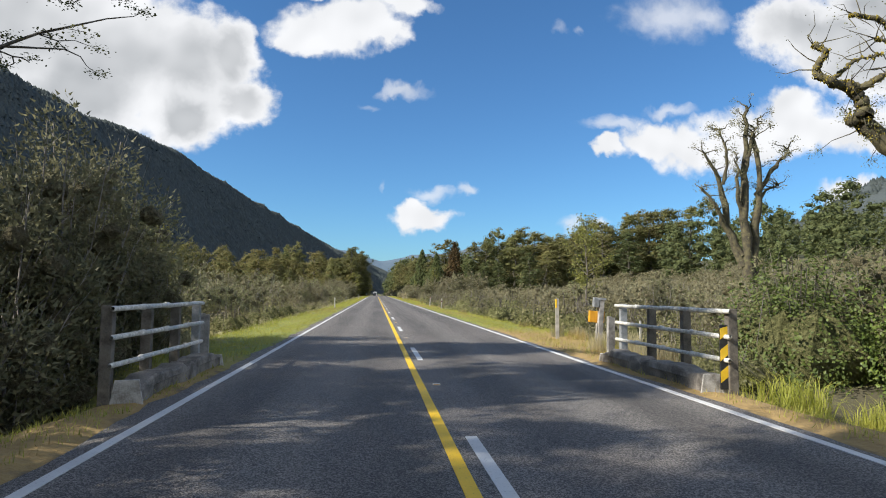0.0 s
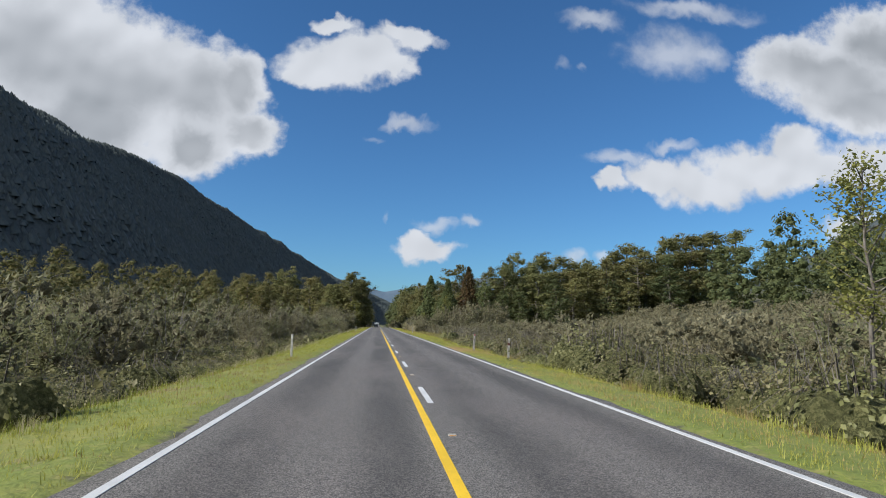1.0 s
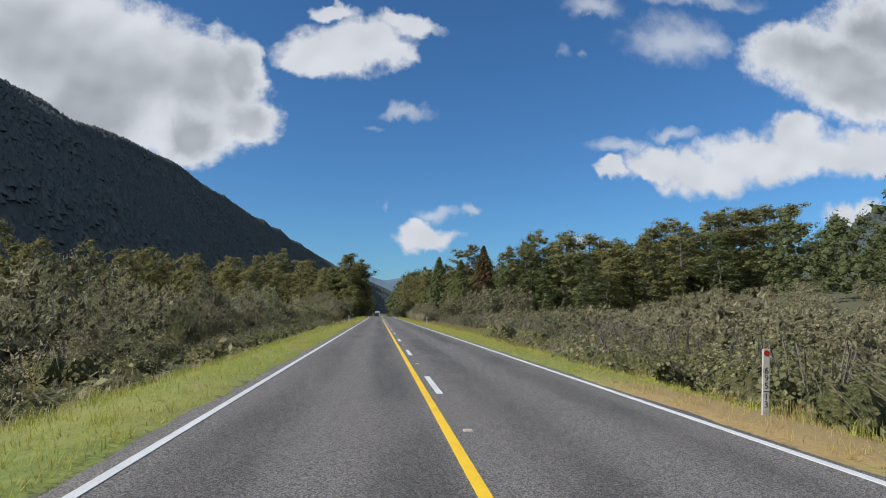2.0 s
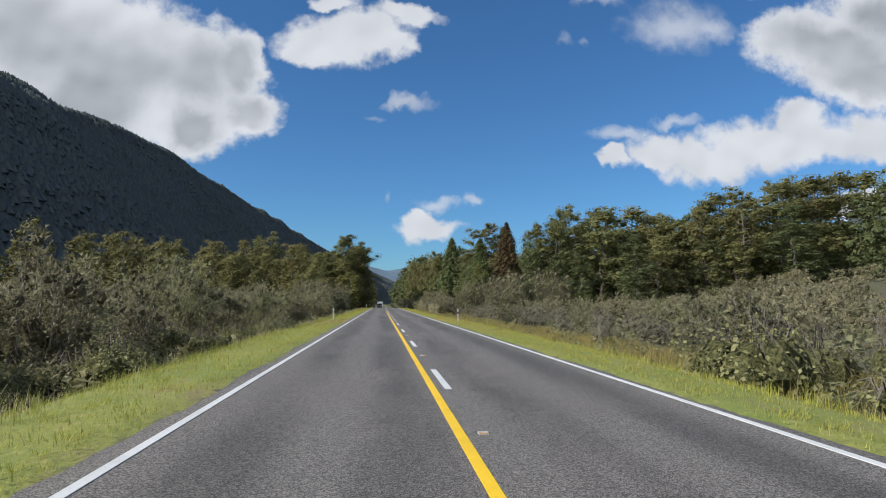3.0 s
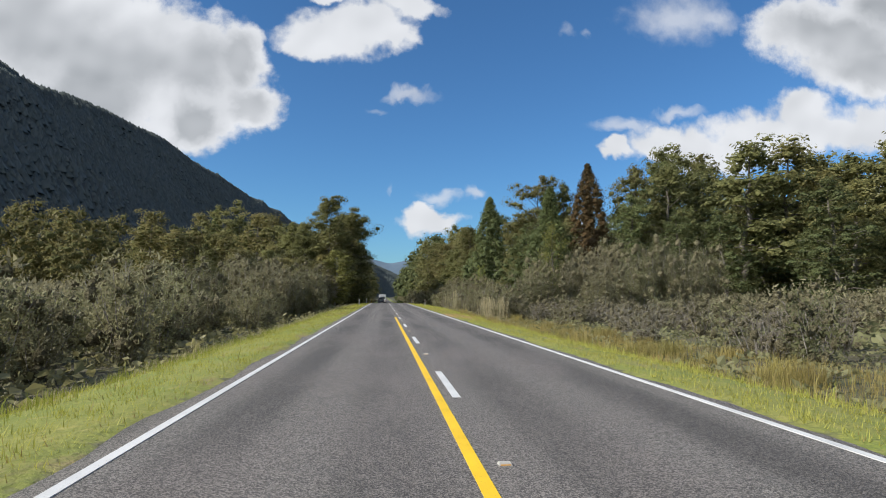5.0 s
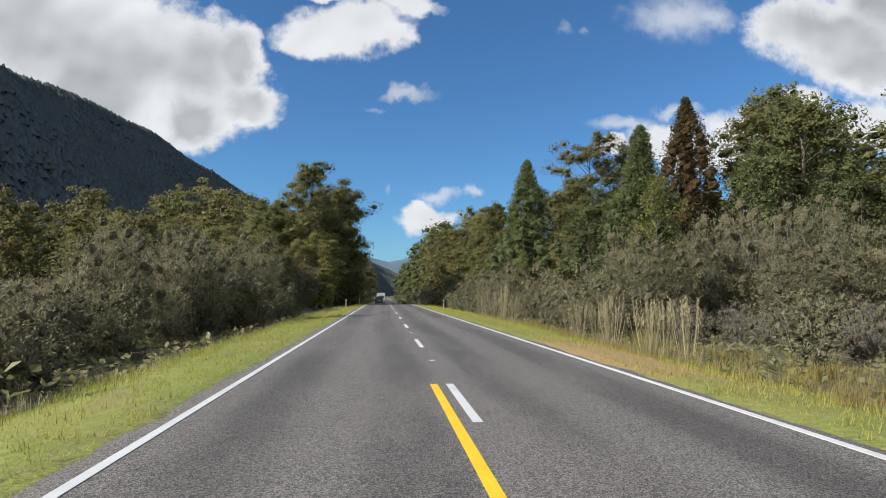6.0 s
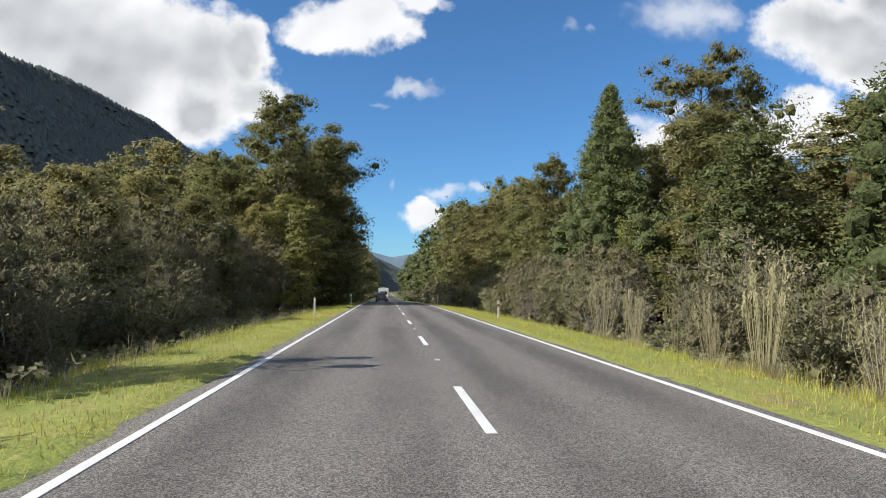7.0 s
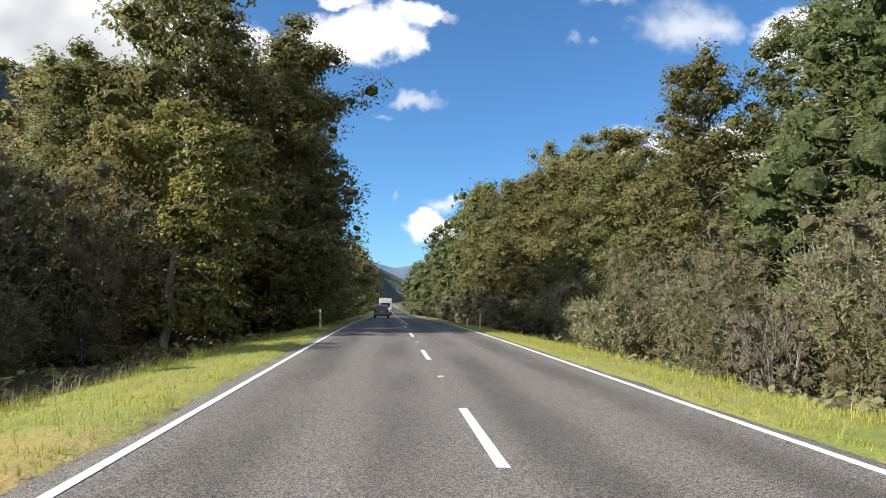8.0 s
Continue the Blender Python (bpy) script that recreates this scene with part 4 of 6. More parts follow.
greens = [podocarp_tree(34, height=20, radius=4.6, boughs=62, pads=2, per=110, size=0.125, peak=2.0, fat=1.3), podocarp_tree(35, height=16, radius=4.2, boughs=54, pads=2, per=110, size=0.125, peak=2.4, fat=1.3)]
cones = [cone_tree(41, 20, 5.6), cone_tree(42, 18, 4.6)]
rusty = cone_tree(43, 22, 5.8, RUSTY, "conical podocarp tree with rusty brown foliage")
near_scrubs = [scrub_bush(51, height=3.2, radius=1.6, stems=14), scrub_bush(52, height=3.7, radius=1.5, stems=14), scrub_bush(53, height=2.6, radius=1.7, stems=15)]
scrubs = [scrub_bush(51, height=3.2, radius=1.7, stems=9, tufts=3, per=44, size=0.11), scrub_bush(52, height=3.7, radius=1.6, stems=9, tufts=3, per=44, size=0.11), scrub_bush(53, height=2.6, radius=1.8, stems=9, tufts=3, per=44, size=0.11), scrub_bush(54, height=4.4, radius=1.9, stems=10, tufts=3, per=44, size=0.12)]
DULL = "dry grey twiggy scrub bush, half bare"
greys = [scrub_bush(55, DRY_SCRUB, DULL, height=2.5, radius=1.5, stems=18, tufts=4, per=34, size=0.085, slim=0.16, close=0.4, bare=0.1), scrub_bush(56, DRY_SCRUB, DULL, height=2.1, radius=1.6, stems=18, tufts=4, per=34, size=0.085, slim=0.16, close=0.4, bare=0.15)]
brambles = [mound_bush(61), mound_bush(62, 1.0, 1.9), mound_bush(63, 1.6, 1.5)]
wood, crown = layered_shapes(26, height=9.5, radius=3.0, low=0.2, boughs=44, per=120, size=0.1, peak=2.6, open_=0.2, flat=0.5)
young_beech = plant("young_beech_tree", "young yellow-green beech tree before the dark forest", "tree", [("trunk", wood, PALE_BARK), ("crown", crown, BRIGHT, INNER_BRAMBLE)])
slender = slender_tree(71)
bare = bare_tree(72)
WET, STRAW, TOE = "yellow-green sedge tussock in the wet ground", "dry straw-coloured grass tussock on the verge", "tall dry toetoe clump with pale plumes"
sedges = [tuft("sedge_tussock", 81, 0.7, 0.55, 320, 0.012, SEDGE, WET, 0.6), tuft("sedge_tussock", 82, 0.85, 0.6, 320, 0.012, SEDGE, WET, 0.7)]
dry_tufts = [tuft("dry_grass_tussock", 83, 0.5, 0.4, 170, 0.006, DRY_GRASS, STRAW)]
reeds = [tuft("toetoe", 84, 0.8, 0.5, 420, 0.008, REED, TOE, 0.9, 24, 2.4), tuft("toetoe", 85, 0.7, 0.45, 420, 0.008, REED, TOE, 1.0, 16, 2.1)]


# ---- single trees that stand out ----
def stand(proto, own_height, x, y, top, turn=0.0, wide=1.0):
    """A tree whose crown reaches the height top."""
    z = float(ground_z(x, y))
    k = (top - z) / own_height
    return copy_thing(proto, pose(x, y, z, 0, 0, turn) @ Matrix.Diagonal((k * wide, k * wide, k, 1)))


stand(near_beeches[2], 20.3, -12.6, 286.2, 21.3, 40, 0.95)
stand(near_beeches[0], 19.5, -8.8, 301.5, 20, 70, 1.15)
stand(near_beeches[1], 17.6, -9.4, 293, 19.6, 170, 1.05)
stand(near_beeches[0], 19.5, -10.2, 311, 19.3, 200, 1.1)
stand(near_beeches[1], 17.6, -18.5, 286, 14.0, 120, 1.15)
stand(near_beeches[3], 13.6, -20, 297, 17, 10)
stand(near_beeches[3], 13.6, -13.8, 279.5, 9.0, 10)
stand(mids[1], 17.6, -9.8, 322, 17.3, 170, 1.1)
stand(cones[0], 20.2, 19.2, 274.5, 21.0, 0, 1.0)
stand(cones[1], 18.2, 22.7, 244.0, 17.5, 90, 1.05)
stand(rusty, 22.2, 30.6, 250.4, 22.7, 30, 1.0)
stand(near_beeches[4], 20.3, 29.5, 276.6, 22.9, 130, 0.75)
stand(mids[0], 19.5, 34.7, 278, 24.0, 230, 0.75)
stand(near_beeches[1], 17.6, 24, 266, 15.5, 20, 1.1)
stand(near_beeches[0], 19.5, 25.5, 280, 16.5, 20, 1.1)
stand(greens[0], 19.5, 44.8, 255, 23.2, 110, 1.0)
stand(greens[1], 15.6, 36.0, 247, 16.5, 110)
stand(mids[0], 19.5, 38.5, 252, 22.0, 210)
stand(mids[0], 19.5, 47.5, 259.2, 26.4, 300, 0.8)
stand(beeches[2], 20.3, 51.6, 264, 26.9, 100, 0.8)
stand(mids[1], 17.6, 43.0, 250, 22.5, 10)
stand(beeches[1], 17.6, 59, 267.5, 26.0, 10)
stand(beeches[2], 20.3, 66, 281, 29.4, 80)
stand(beeches[1], 17.6, 78, 263.5, 27.3, 160)
stand(beeches[0], 19.5, 78.5, 240, 25.1, 50)
stand(beeches[2], 20.3, 90, 242, 29.0, 200)
stand(beeches[2], 20.3, 108.8, 256.3, 35.0, 20)
stand(mids[0], 19.5, 18.3, 322.2, 20.2, 330, 0.9)
stand(mids[1], 17.6, 11.8, 334, 17.4, 110)
stand(mids[2], 13.6, 14.0, 346, 17.0, 60)
stand(near_beeches[3], 13.6, 15.5, 306, 13.5, 190, 1.1)
stand(near_beeches[0], 19.5, 17.4, 284.5, 15.6, 75)
stand(near_beeches[3], 13.6, 14.6, 293, 11.5, 15)
for x, y, top, k in ((18.6, 296, 13.0, 1), (14.8, 300, 12.0, 3), (18.8, 303, 16.5, 0), (14.4, 313, 14.0, 3), (17.6, 312, 18.0, 1), (14.2, 321, 15.0, 3), (21.5, 291, 12.5, 0), (22.5, 300, 14.5, 1)):
    stand(near_beeches[k], (19.5, 17.6, 20.3, 13.6)[k], x, y, top, 41 * y, 1.15)
stand(beeches[2], 20.3, -46.0, 334, 24.6, 15, 0.9)
stand(cones[1], 18.2, -49.5, 338.3, 26.4, 0, 0.75)
stand(beeches[0], 19.5, -54, 344, 24.6, 95)
stand(beeches[1], 17.6, -40.7, 332.6, 23.0, 275)
stand(beeches[1], 17.6, -66.8, 335, 20.5, 145)
stand(slender, 9.0, 17.6, 56.4, 8.6)
stand(slender, 9.0, -15.8, 48.0, 6.0, 120)
stand(young_beech, 9.2, -10.6, 279.0, 9.6, 200, 1.0)
stand(slender, 9.0, 21.4, 237.8, 11.3, 60, 0.9)
stand(slender, 9.0, 15.5, 262, 6.8, 160, 0.7)
stand(bare, 13.6, 21.3, 38.5, 13.0, 0)

for x, y, k in ((18.6, 33.5, 1.15), (20, 34.2, 1.25), (17, 35, 1.1), (21.8, 34.4, 1.2), (15.6, 32, 1.0), (23.5, 36, 1.3), (19.6, 31.5, 1.1)):
    put(near_scrubs[int(y) % 3], x, y, k, 70 * x)
for x, y, top in ((84, 252, 28), (97, 250, 31), (103, 247, 32), (116, 258, 35.5), (70, 255, 26.5), (126, 262, 37.5), (72, 247, 25), (92, 256, 30.5), (64, 252, 25), (55, 249, 24), (112, 246, 33.5), (122, 250, 35.5), (134, 256, 38)):
    stand(beeches[int(x + y) % 2], 18.6, x, y, top, 37 * x, 1.35)
tall_manuka = scrub_bush(58, height=6.2, radius=2.4, stems=26, tufts=6, per=96, size=0.075, label="tall dense olive-brown manuka thicket")
for x, y, top in ((-9.6, 231, 5.4), (-12.2, 224, 4.4), (-13.0, 219, 4.2), (-13.8, 229.5, 5.6), (-14.6, 234, 5.6), (-16.2, 238.5, 6.2), (-15.6, 243, 5.4), (-15.2, 248, 5.4), (-14.6, 253, 4.6), (-15.4, 258, 5.6), (-14.4, 264, 5.6), (-13.8, 270, 6.4), (-12.4, 275, 6.2), (-16.5, 226, 5.6), (-18.4, 233, 6.2), (-17.8, 244, 6.6), (-17.2, 254, 7.0), (-17.6, 265, 7.4), (-16.4, 274, 8.0), (-16, 212, 4.6), (-15, 204, 4.0)):
    stand(tall_manuka, 6.0, x, y, top, 53 * y, 0.95)
for x, y, top in ((11.2, 263.5, 2.9), (12.8, 268.5, 4.6), (11.0, 272, 3.1), (13.4, 277, 5.2), (11.4, 281, 3.4), (13.8, 287, 5.4), (15.2, 262, 4.9), (16, 270.5, 5.6), (11.8, 292, 3.8), (11.2, 258, 2.7), (19, 236, 6.2), (22, 231, 6.6), (25.5, 230, 7.4), (20, 241, 7.4), (24.5, 236, 8.0), (29, 232, 8.2), (33, 234, 9.0), (29.5, 239, 9.4), (37, 238, 10.0), (17.5, 229, 4.8), (27, 224, 5.8), (33.5, 226, 7.0), (39, 231, 8.6), (22, 222, 4.6)):
    stand(tall_manuka, 6.0, x, y, top, 53 * y, 1.1 if top < 6 else 0.85)
for x, y, top in ((-19, 238, 7.0), (-20.5, 249, 7.6), (-19.5, 260, 8.4), (-16, 268, 8.0), (-20.5, 272, 10), (-15.2, 250.5, 6.6)):
    stand(near_beeches[3], 13.6, x, y, top, 31 * y, 1.3)

for x, y, k in ((-8.4, 246.5, 0.6), (-8.9, 249.5, 0.75), (-8.2, 251.5, 0.5), (-10.2, 254.5, 0.6), (-9.4, 262.5, 0.55), (-10.8, 266, 0.8), (-8.6, 272, 0.6)):
    put(brambles[int(y) % 3], x, y, k, 70 * y)

# ---- bush and scrub ----
rng = np.random.default_rng(101)
taken = [(19.2, 274.5), (22.7, 244), (30.6, 250.4), (24, 266), (25.5, 280), (34.5, 246), (38.5, 252), (47.5, 259.2), (43, 250), (59, 267.5), (-12.6, 286.2), (-10.2, 311), (-9.6, 300.5), (29.5, 276.6), (15.5, 306), (17.4, 284.5)]
FOREST, FULL = "forest trees", beeches[:2] + beeches[3:]
scatter(mids + greens + greens, rng, 36, (18, 62, 240, 290), 4.2, (0.78, 1.0), wide=1.25, keep=lambda x, y: y > 262 - 0.75 * (x - 18) and y > 236, group=FOREST, taken=taken)
scatter(mids + greens, rng, 16, (15, 34, 288, 330), 4.2, (0.5, 0.66), wide=1.25, group=FOREST, taken=taken)
scatter(FULL + greens, rng, 12, (55, 118, 230, 268), 5.0, (0.85, 1.1), wide=1.25, keep=lambda x, y: y < 262, group=FOREST, taken=taken)
scatter(mids + greens[1:], rng, 12, (-22, -10, 290, 345), 4.2, (0.78, 1.0), wide=1.25, group=FOREST, taken=taken)
scatter(FULL, rng, 20, (-66, -18, 296, 332), 5.0, (0.85, 1.2), wide=1.2, keep=lambda x, y: y > 300 - 0.35 * (x + 18) , group=FOREST, taken=taken)
far_trees = [layered_shapes(91 + k, 19, 5.2, 0.04, 26, 1, 34, 0.42, 2.6 + 0.3 * k, umbrella=k == 3, flat=0.75, wooden=False, fat=2.1)[1] for k in range(4)]
places = spots(rng, 56, (34, 125, 255, 320), 5.2, None, taken) + spots(rng, 62, (100, 260, 190, 320), 7.5, None, taken)
places += spots(rng, 56, (80, 260, 40, 190), 8.5, lambda x, y: x > 150 - 0.4 * y, taken) + spots(rng, 64, (9.5, 30, 340, 600), 5, None, taken)
mass("bush_forest", "dense dark green native forest beyond the flats", "forest", PODOCARP, INNER_PODOCARP, far_trees, places, rng, (0.85, 1.15))
places = spots(rng, 50, (-110, -20, 325, 380), 5.5, None, taken) + spots(rng, 46, (-200, -70, 210, 420), 8.0, None, taken) + spots(rng, 64, (-30, -9.0, 340, 600), 5, None, taken)
mass("bush_forest", "dense native forest at the mountain's foot", "forest", BEECH, INNER_BEECH, far_trees, places, rng, (0.85, 1.15))
SIDE = "roadside scrub"
scatter(brambles, rng, 84, (7.6, 17.5, 32, 114), 1.55, (0.8, 1.35), group="brambles", taken=taken)
scatter(brambles, rng, 80, (-12.8, -7.3, 28, 140), 1.5, (0.5, 0.9), group="brambles", taken=taken)
scatter(near_scrubs, rng, 80, (-14.2, -9.9, 22, 283), 1.6, (0.85, 1.3), keep=lambda x, y: x < -9.9 + (y < 115) * -1.8 and not (252 < y < 268 and x > -12), group=SIDE, taken=taken)
scatter(scrubs, rng, 42, (-18, -12.5, 22, 290), 2.1, (1.05, 1.6), group=SIDE, taken=taken)
scatter(near_scrubs + greys[:1], rng, 40, (9.8, 17, 222, 300), 1.8, (0.95, 1.45), group=SIDE, taken=taken)
scatter(greys + scrubs[:1], rng, 72, (13.5, 26, 112, 248), 1.8, (0.75, 1.15), group="grey scrub", taken=taken)
scatter(scrubs, rng, 14, (14, 30, 20, 70), 2.4, (0.8, 1.25), keep=lambda x, y: x > 15 + (y > 45) * 2, group=SIDE, taken=taken)
thin_scrub = [scrub_shape(95 + k, 3.2, 2.0, 8, 2, 34, 0.14, 0.45, 0.42, 0.15)[1] for k in range(4)]
places = spots(rng, 70, (-24, -17, 22, 290), 2.1, None, taken) + spots(rng, 320, (-70, -21, 30, 325), 2.5, None, taken) + spots(rng, 40, (15, 40, 20, 118), 2.4, lambda x, y: x > 17 + (y > 45) * 2, taken) + spots(rng, 30, (24, 36, 112, 248), 2.2, None, taken) + spots(rng, 60, (-140, -60, 60, 300), 4.5, None, taken)
places += spots(rng, 160, (34, 110, 20, 130), 3.0, None, taken) + spots(rng, 170, (34, 100, 120, 255), 2.8, lambda x, y: y < 290 - 0.55 * x, taken)
places += spots(rng, 60, (7.5, 13, 300, 520), 2.4, None, taken) + spots(rng, 60, (-13, -7.5, 300, 520), 2.4, None, taken)
mass("far_scrub", "grey-green scrub covering the flats", "scrub", SCRUB, INNER_SCRUB, thin_scrub, places, rng, (0.9, 1.5))
scatter(sedges, rng, 110, (7.4, 14, 104, 230), 0.8, (0.6, 1.1), group="sedge tussocks", taken=taken)
scatter(reeds, rng, 20, (7.4, 10.2, 206, 248), 0.9, (0.8, 1.15), group="toetoe clumps", taken=taken)
scatter(dry_tufts, rng, 60, (5.8, 8.2, 16, 232), 0.9, (0.6, 1.1), group="dry tussocks", taken=taken)


# ---- ground cover ----
def cover(name, label, category, mat, zone, count, height, width, lean, seed, keep=None, clumped=0.0):
    """Blades over a strip of ground, as one mass; clumped: how far they gather in taller tufts."""
    g = np.random.default_rng(seed)
    x, y = g.uniform(zone[0], zone[1], count), g.uniform(zone[2], zone[3], count)
    if clumped:
        heart = g.integers(0, max(1, count // 26), count)
        cx, cy = g.uniform(zone[0], zone[1], count), g.uniform(zone[2], zone[3], count)
        near = g.uniform(0, 1, count) < clumped
        x = np.where(near, cx[heart] + g.normal(0, 0.11, count), x)
        y = np.where(near, cy[heart] + g.normal(0, 0.11, count), y)
        height = height * np.where(near, g.uniform(0.8, 1.7, count)[heart], 0.75)
    else:
        height = np.full(count, height)
    ok = (x > zone[0]) & (x < zone[1])
    if keep is not None:
        ok &= keep(x, y, g)
    x, y = x[ok], y[ok]
    shape = Shape()
    blades(shape, np.stack([x, y, ground_z(x, y) - 0.01], 1), height[ok], width, lean, g)
    tagged(new(name, shape.mesh(name, mat)), label, category, kind="stuff")


def patchy(x, y, scale, seed):
    return np.sin(x * scale + seed) * np.sin(y * scale * 0.7 + 1.7 * seed) + 0.5 * np.sin(x * scale * 2.3 - y * scale * 1.9 + seed)


def parched(x, y, side):
    """Where the verge is dry: in patches, about the posts and the bridge."""
    spots_ = sum(1.3 * np.exp(-((y - q) / r) ** 2) for q, r in (DRY_RIGHT if side > 0 else DRY_LEFT))
    return 0.8 * patchy(x, y, 0.11, 3 + side) + spots_ + 0.25 * patchy(x, y, 0.9, 5)


for side in (-1, 1):
    lo, hi = (3.7, 7.3) if side > 0 else (-7.3, -3.7)
    thick = lambda x, y, g: g.uniform(0, 1, len(x)) < np.clip((np.abs(x) - 3.68) / 0.45, 0, 1) * np.clip(1.25 - 0.75 * parched(x, y, side), 0.06, 1)
    cover("verge_grass", "short yellow-green verge grass beside the road", "grass", GRASS, (lo, hi, 3, 300), 150000, 0.085, 0.012, 1.0, 200 + side, thick, 0.6)
    lo, hi = (5.6, 8.6) if side > 0 else (-8.4, -5.7)
    cover("rank_grass", "longer rank grass along the verge's edge", "grass", GRASS, (lo, hi, 18, 300), 34000, 0.2, 0.008, 0.8, 210 + side, None, 0.5)
    lo, hi = (3.95, 8.2) if side > 0 else (-7.6, -3.95)
    dry = lambda x, y, g: g.uniform(0.0, 0.6, len(x)) < np.maximum(parched(x, y, side) - 0.35, 0.07)
    cover("dry_grass", "patches of dry orange-brown grass on the verge", "grass", DRY_GRASS, (lo, hi, 2, 290), 90000, 0.09, 0.01, 1.0, 220 + side, dry, 0.5)

cover("wet_grass", "rank yellow-green grass over the wet ground", "grass", SEDGE, (6.8, 15, 102, 236), 44000, 0.4, 0.012, 0.7, 231, None, 0.5)
cover("wet_grass", "rank yellow-green grass over the wet ground", "grass", GRASS, (6.6, 13, 20, 262), 10000, 0.34, 0.008, 0.7, 232, None, 0.4)
cover("seeding_grass", "pale seeding grass heads at the verge's edge", "grass", REED, (-7.6, -5.9, 20, 282), 9000, 0.32, 0.006, 0.8, 233, None, 0.4)


def litter(name, label, mat, zone, count, size, high, seed):
    """Low ferns, creepers and leaf litter under the scrub, as one mass."""
    g = np.random.default_rng(seed)
    x, y = g.uniform(zone[0], zone[1], count), g.uniform(zone[2], zone[3], count)
    lump = np.clip(0.5 + 0.5 * patchy(x, y, 0.9, seed), 0.05, 1.4)
    c = np.stack([x, y, ground_z(x, y) + high * lump * g.uniform(0.05, 1.0, count)], 1)
    shape = Shape()
    leaves(shape, c, np.tile([0, 0, 1.0], (count, 1)), size, 0.8, g, jitter=0.7)
    tagged(new(name, shape.mesh(name, mat)), label, "undergrowth", kind="stuff")


litter("undergrowth", "low creepers and ferns under the scrub", BRAMBLE, (-20, -7.4, 20, 300), 24000, 0.2, 0.7, 301)
litter("undergrowth", "low creepers and ferns under the scrub", SCRUB, (7.6, 22, 20, 300), 24000, 0.18, 0.6, 302)
litter("undergrowth", "low creepers and ferns under the scrub", SCRUB, (-60, -20, 20, 320), 14000, 0.5, 1.2, 303)
litter("undergrowth", "low creepers and ferns under the scrub", SCRUB, (22, 70, 15, 290), 14000, 0.5, 1.2, 304)


# ---- bridge, posts and vehicles ----
CONCRETE = solid("weathered_concrete", (0.075, 0.066, 0.054), (0.33, 0.295, 0.25), 0.9, 3, 40, 0.7, size=0.02)
STEEL = solid("galvanised_steel", (0.2, 0.21, 0.21), (0.4, 0.41, 0.42), 0.5, 6, 60, 0.2, 0.3)
DARK_POST = solid("stained_concrete_post", (0.075, 0.064, 0.05), (0.2, 0.175, 0.14), 0.9, 5, 50, 0.5)
RAIL_PAINT = solid("chipped_white_paint", (0.42, 0.4, 0.34), (0.8, 0.78, 0.72), 0.6, 14, 70, 0.3)
POST_WHITE = solid("white_post_plastic", (0.3, 0.28, 0.24), (0.52, 0.49, 0.44), 0.5, 5, 60, 0.1)
WORN_WHITE = solid("worn_whitewash", (0.22, 0.2, 0.17), (0.58, 0.56, 0.52), 0.9, 6, 50, 0.6)
TIMBER = solid("weathered_timber", (0.16, 0.15, 0.14), (0.42, 0.4, 0.37), 0.9, 4, 50, 0.6)
RED = solid("red_reflector", (0.3, 0.012, 0.012), (0.42, 0.02, 0.018), 0.35, 20, 90, 0.1)
DULL_RED = solid("faded_red_band", (0.07, 0.02, 0.014), (0.16, 0.04, 0.03), 0.6, 12, 70, 0.1)
SIGN_YELLOW = solid("sign_yellow", (0.72, 0.45, 0.02), (0.8, 0.52, 0.03), 0.4, 10, 60, 0.05)
SIGN_BLACK = solid("sign_black", (0.012, 0.012, 0.012), (0.03, 0.03, 0.03), 0.5, 10, 60, 0.05)
ORANGE = solid("orange_plastic", (0.55, 0.24, 0.01), (0.68, 0.33, 0.02), 0.5, 6, 60, 0.1)


def thing(name, label, category, x, y, z=None, turn=0.0, lean=0.0, group=""):
    root = tagged(new(name), label, category, group)
    root.matrix_basis = pose(x, y, float(ground_z(x, y)) if z is None else z, 0, lean, turn)
    return root


def pipe(name, parent, y0, y1, x, z, radius, mat, label=""):
    """A level rail along the road, with sleeves where its lengths join."""
    shape = Shape()
    ys = [y0, y0 + 0.02]
    radii = [radius * 0.7, radius]
    for joint in np.linspace(y0, y1, 5)[1:-1]:
        ys += [joint - 0.06, joint - 0.055, joint + 0.055, joint + 0.06]
        radii += [radius, radius * 1.25, radius * 1.25, radius]
    ys += [y1 - 0.02, y1]
    radii += [radius, radius * 0.7]
    rng = np.random.default_rng(int(abs(x * 100 + z * 1000)))
    tube(shape, [(x + rng.normal(0, 0.004), q, z + rng.normal(0, 0.004)) for q in ys], radii, 12)
    me = shape.mesh(name, mat, True)
    return hung(name, me, parent, label)


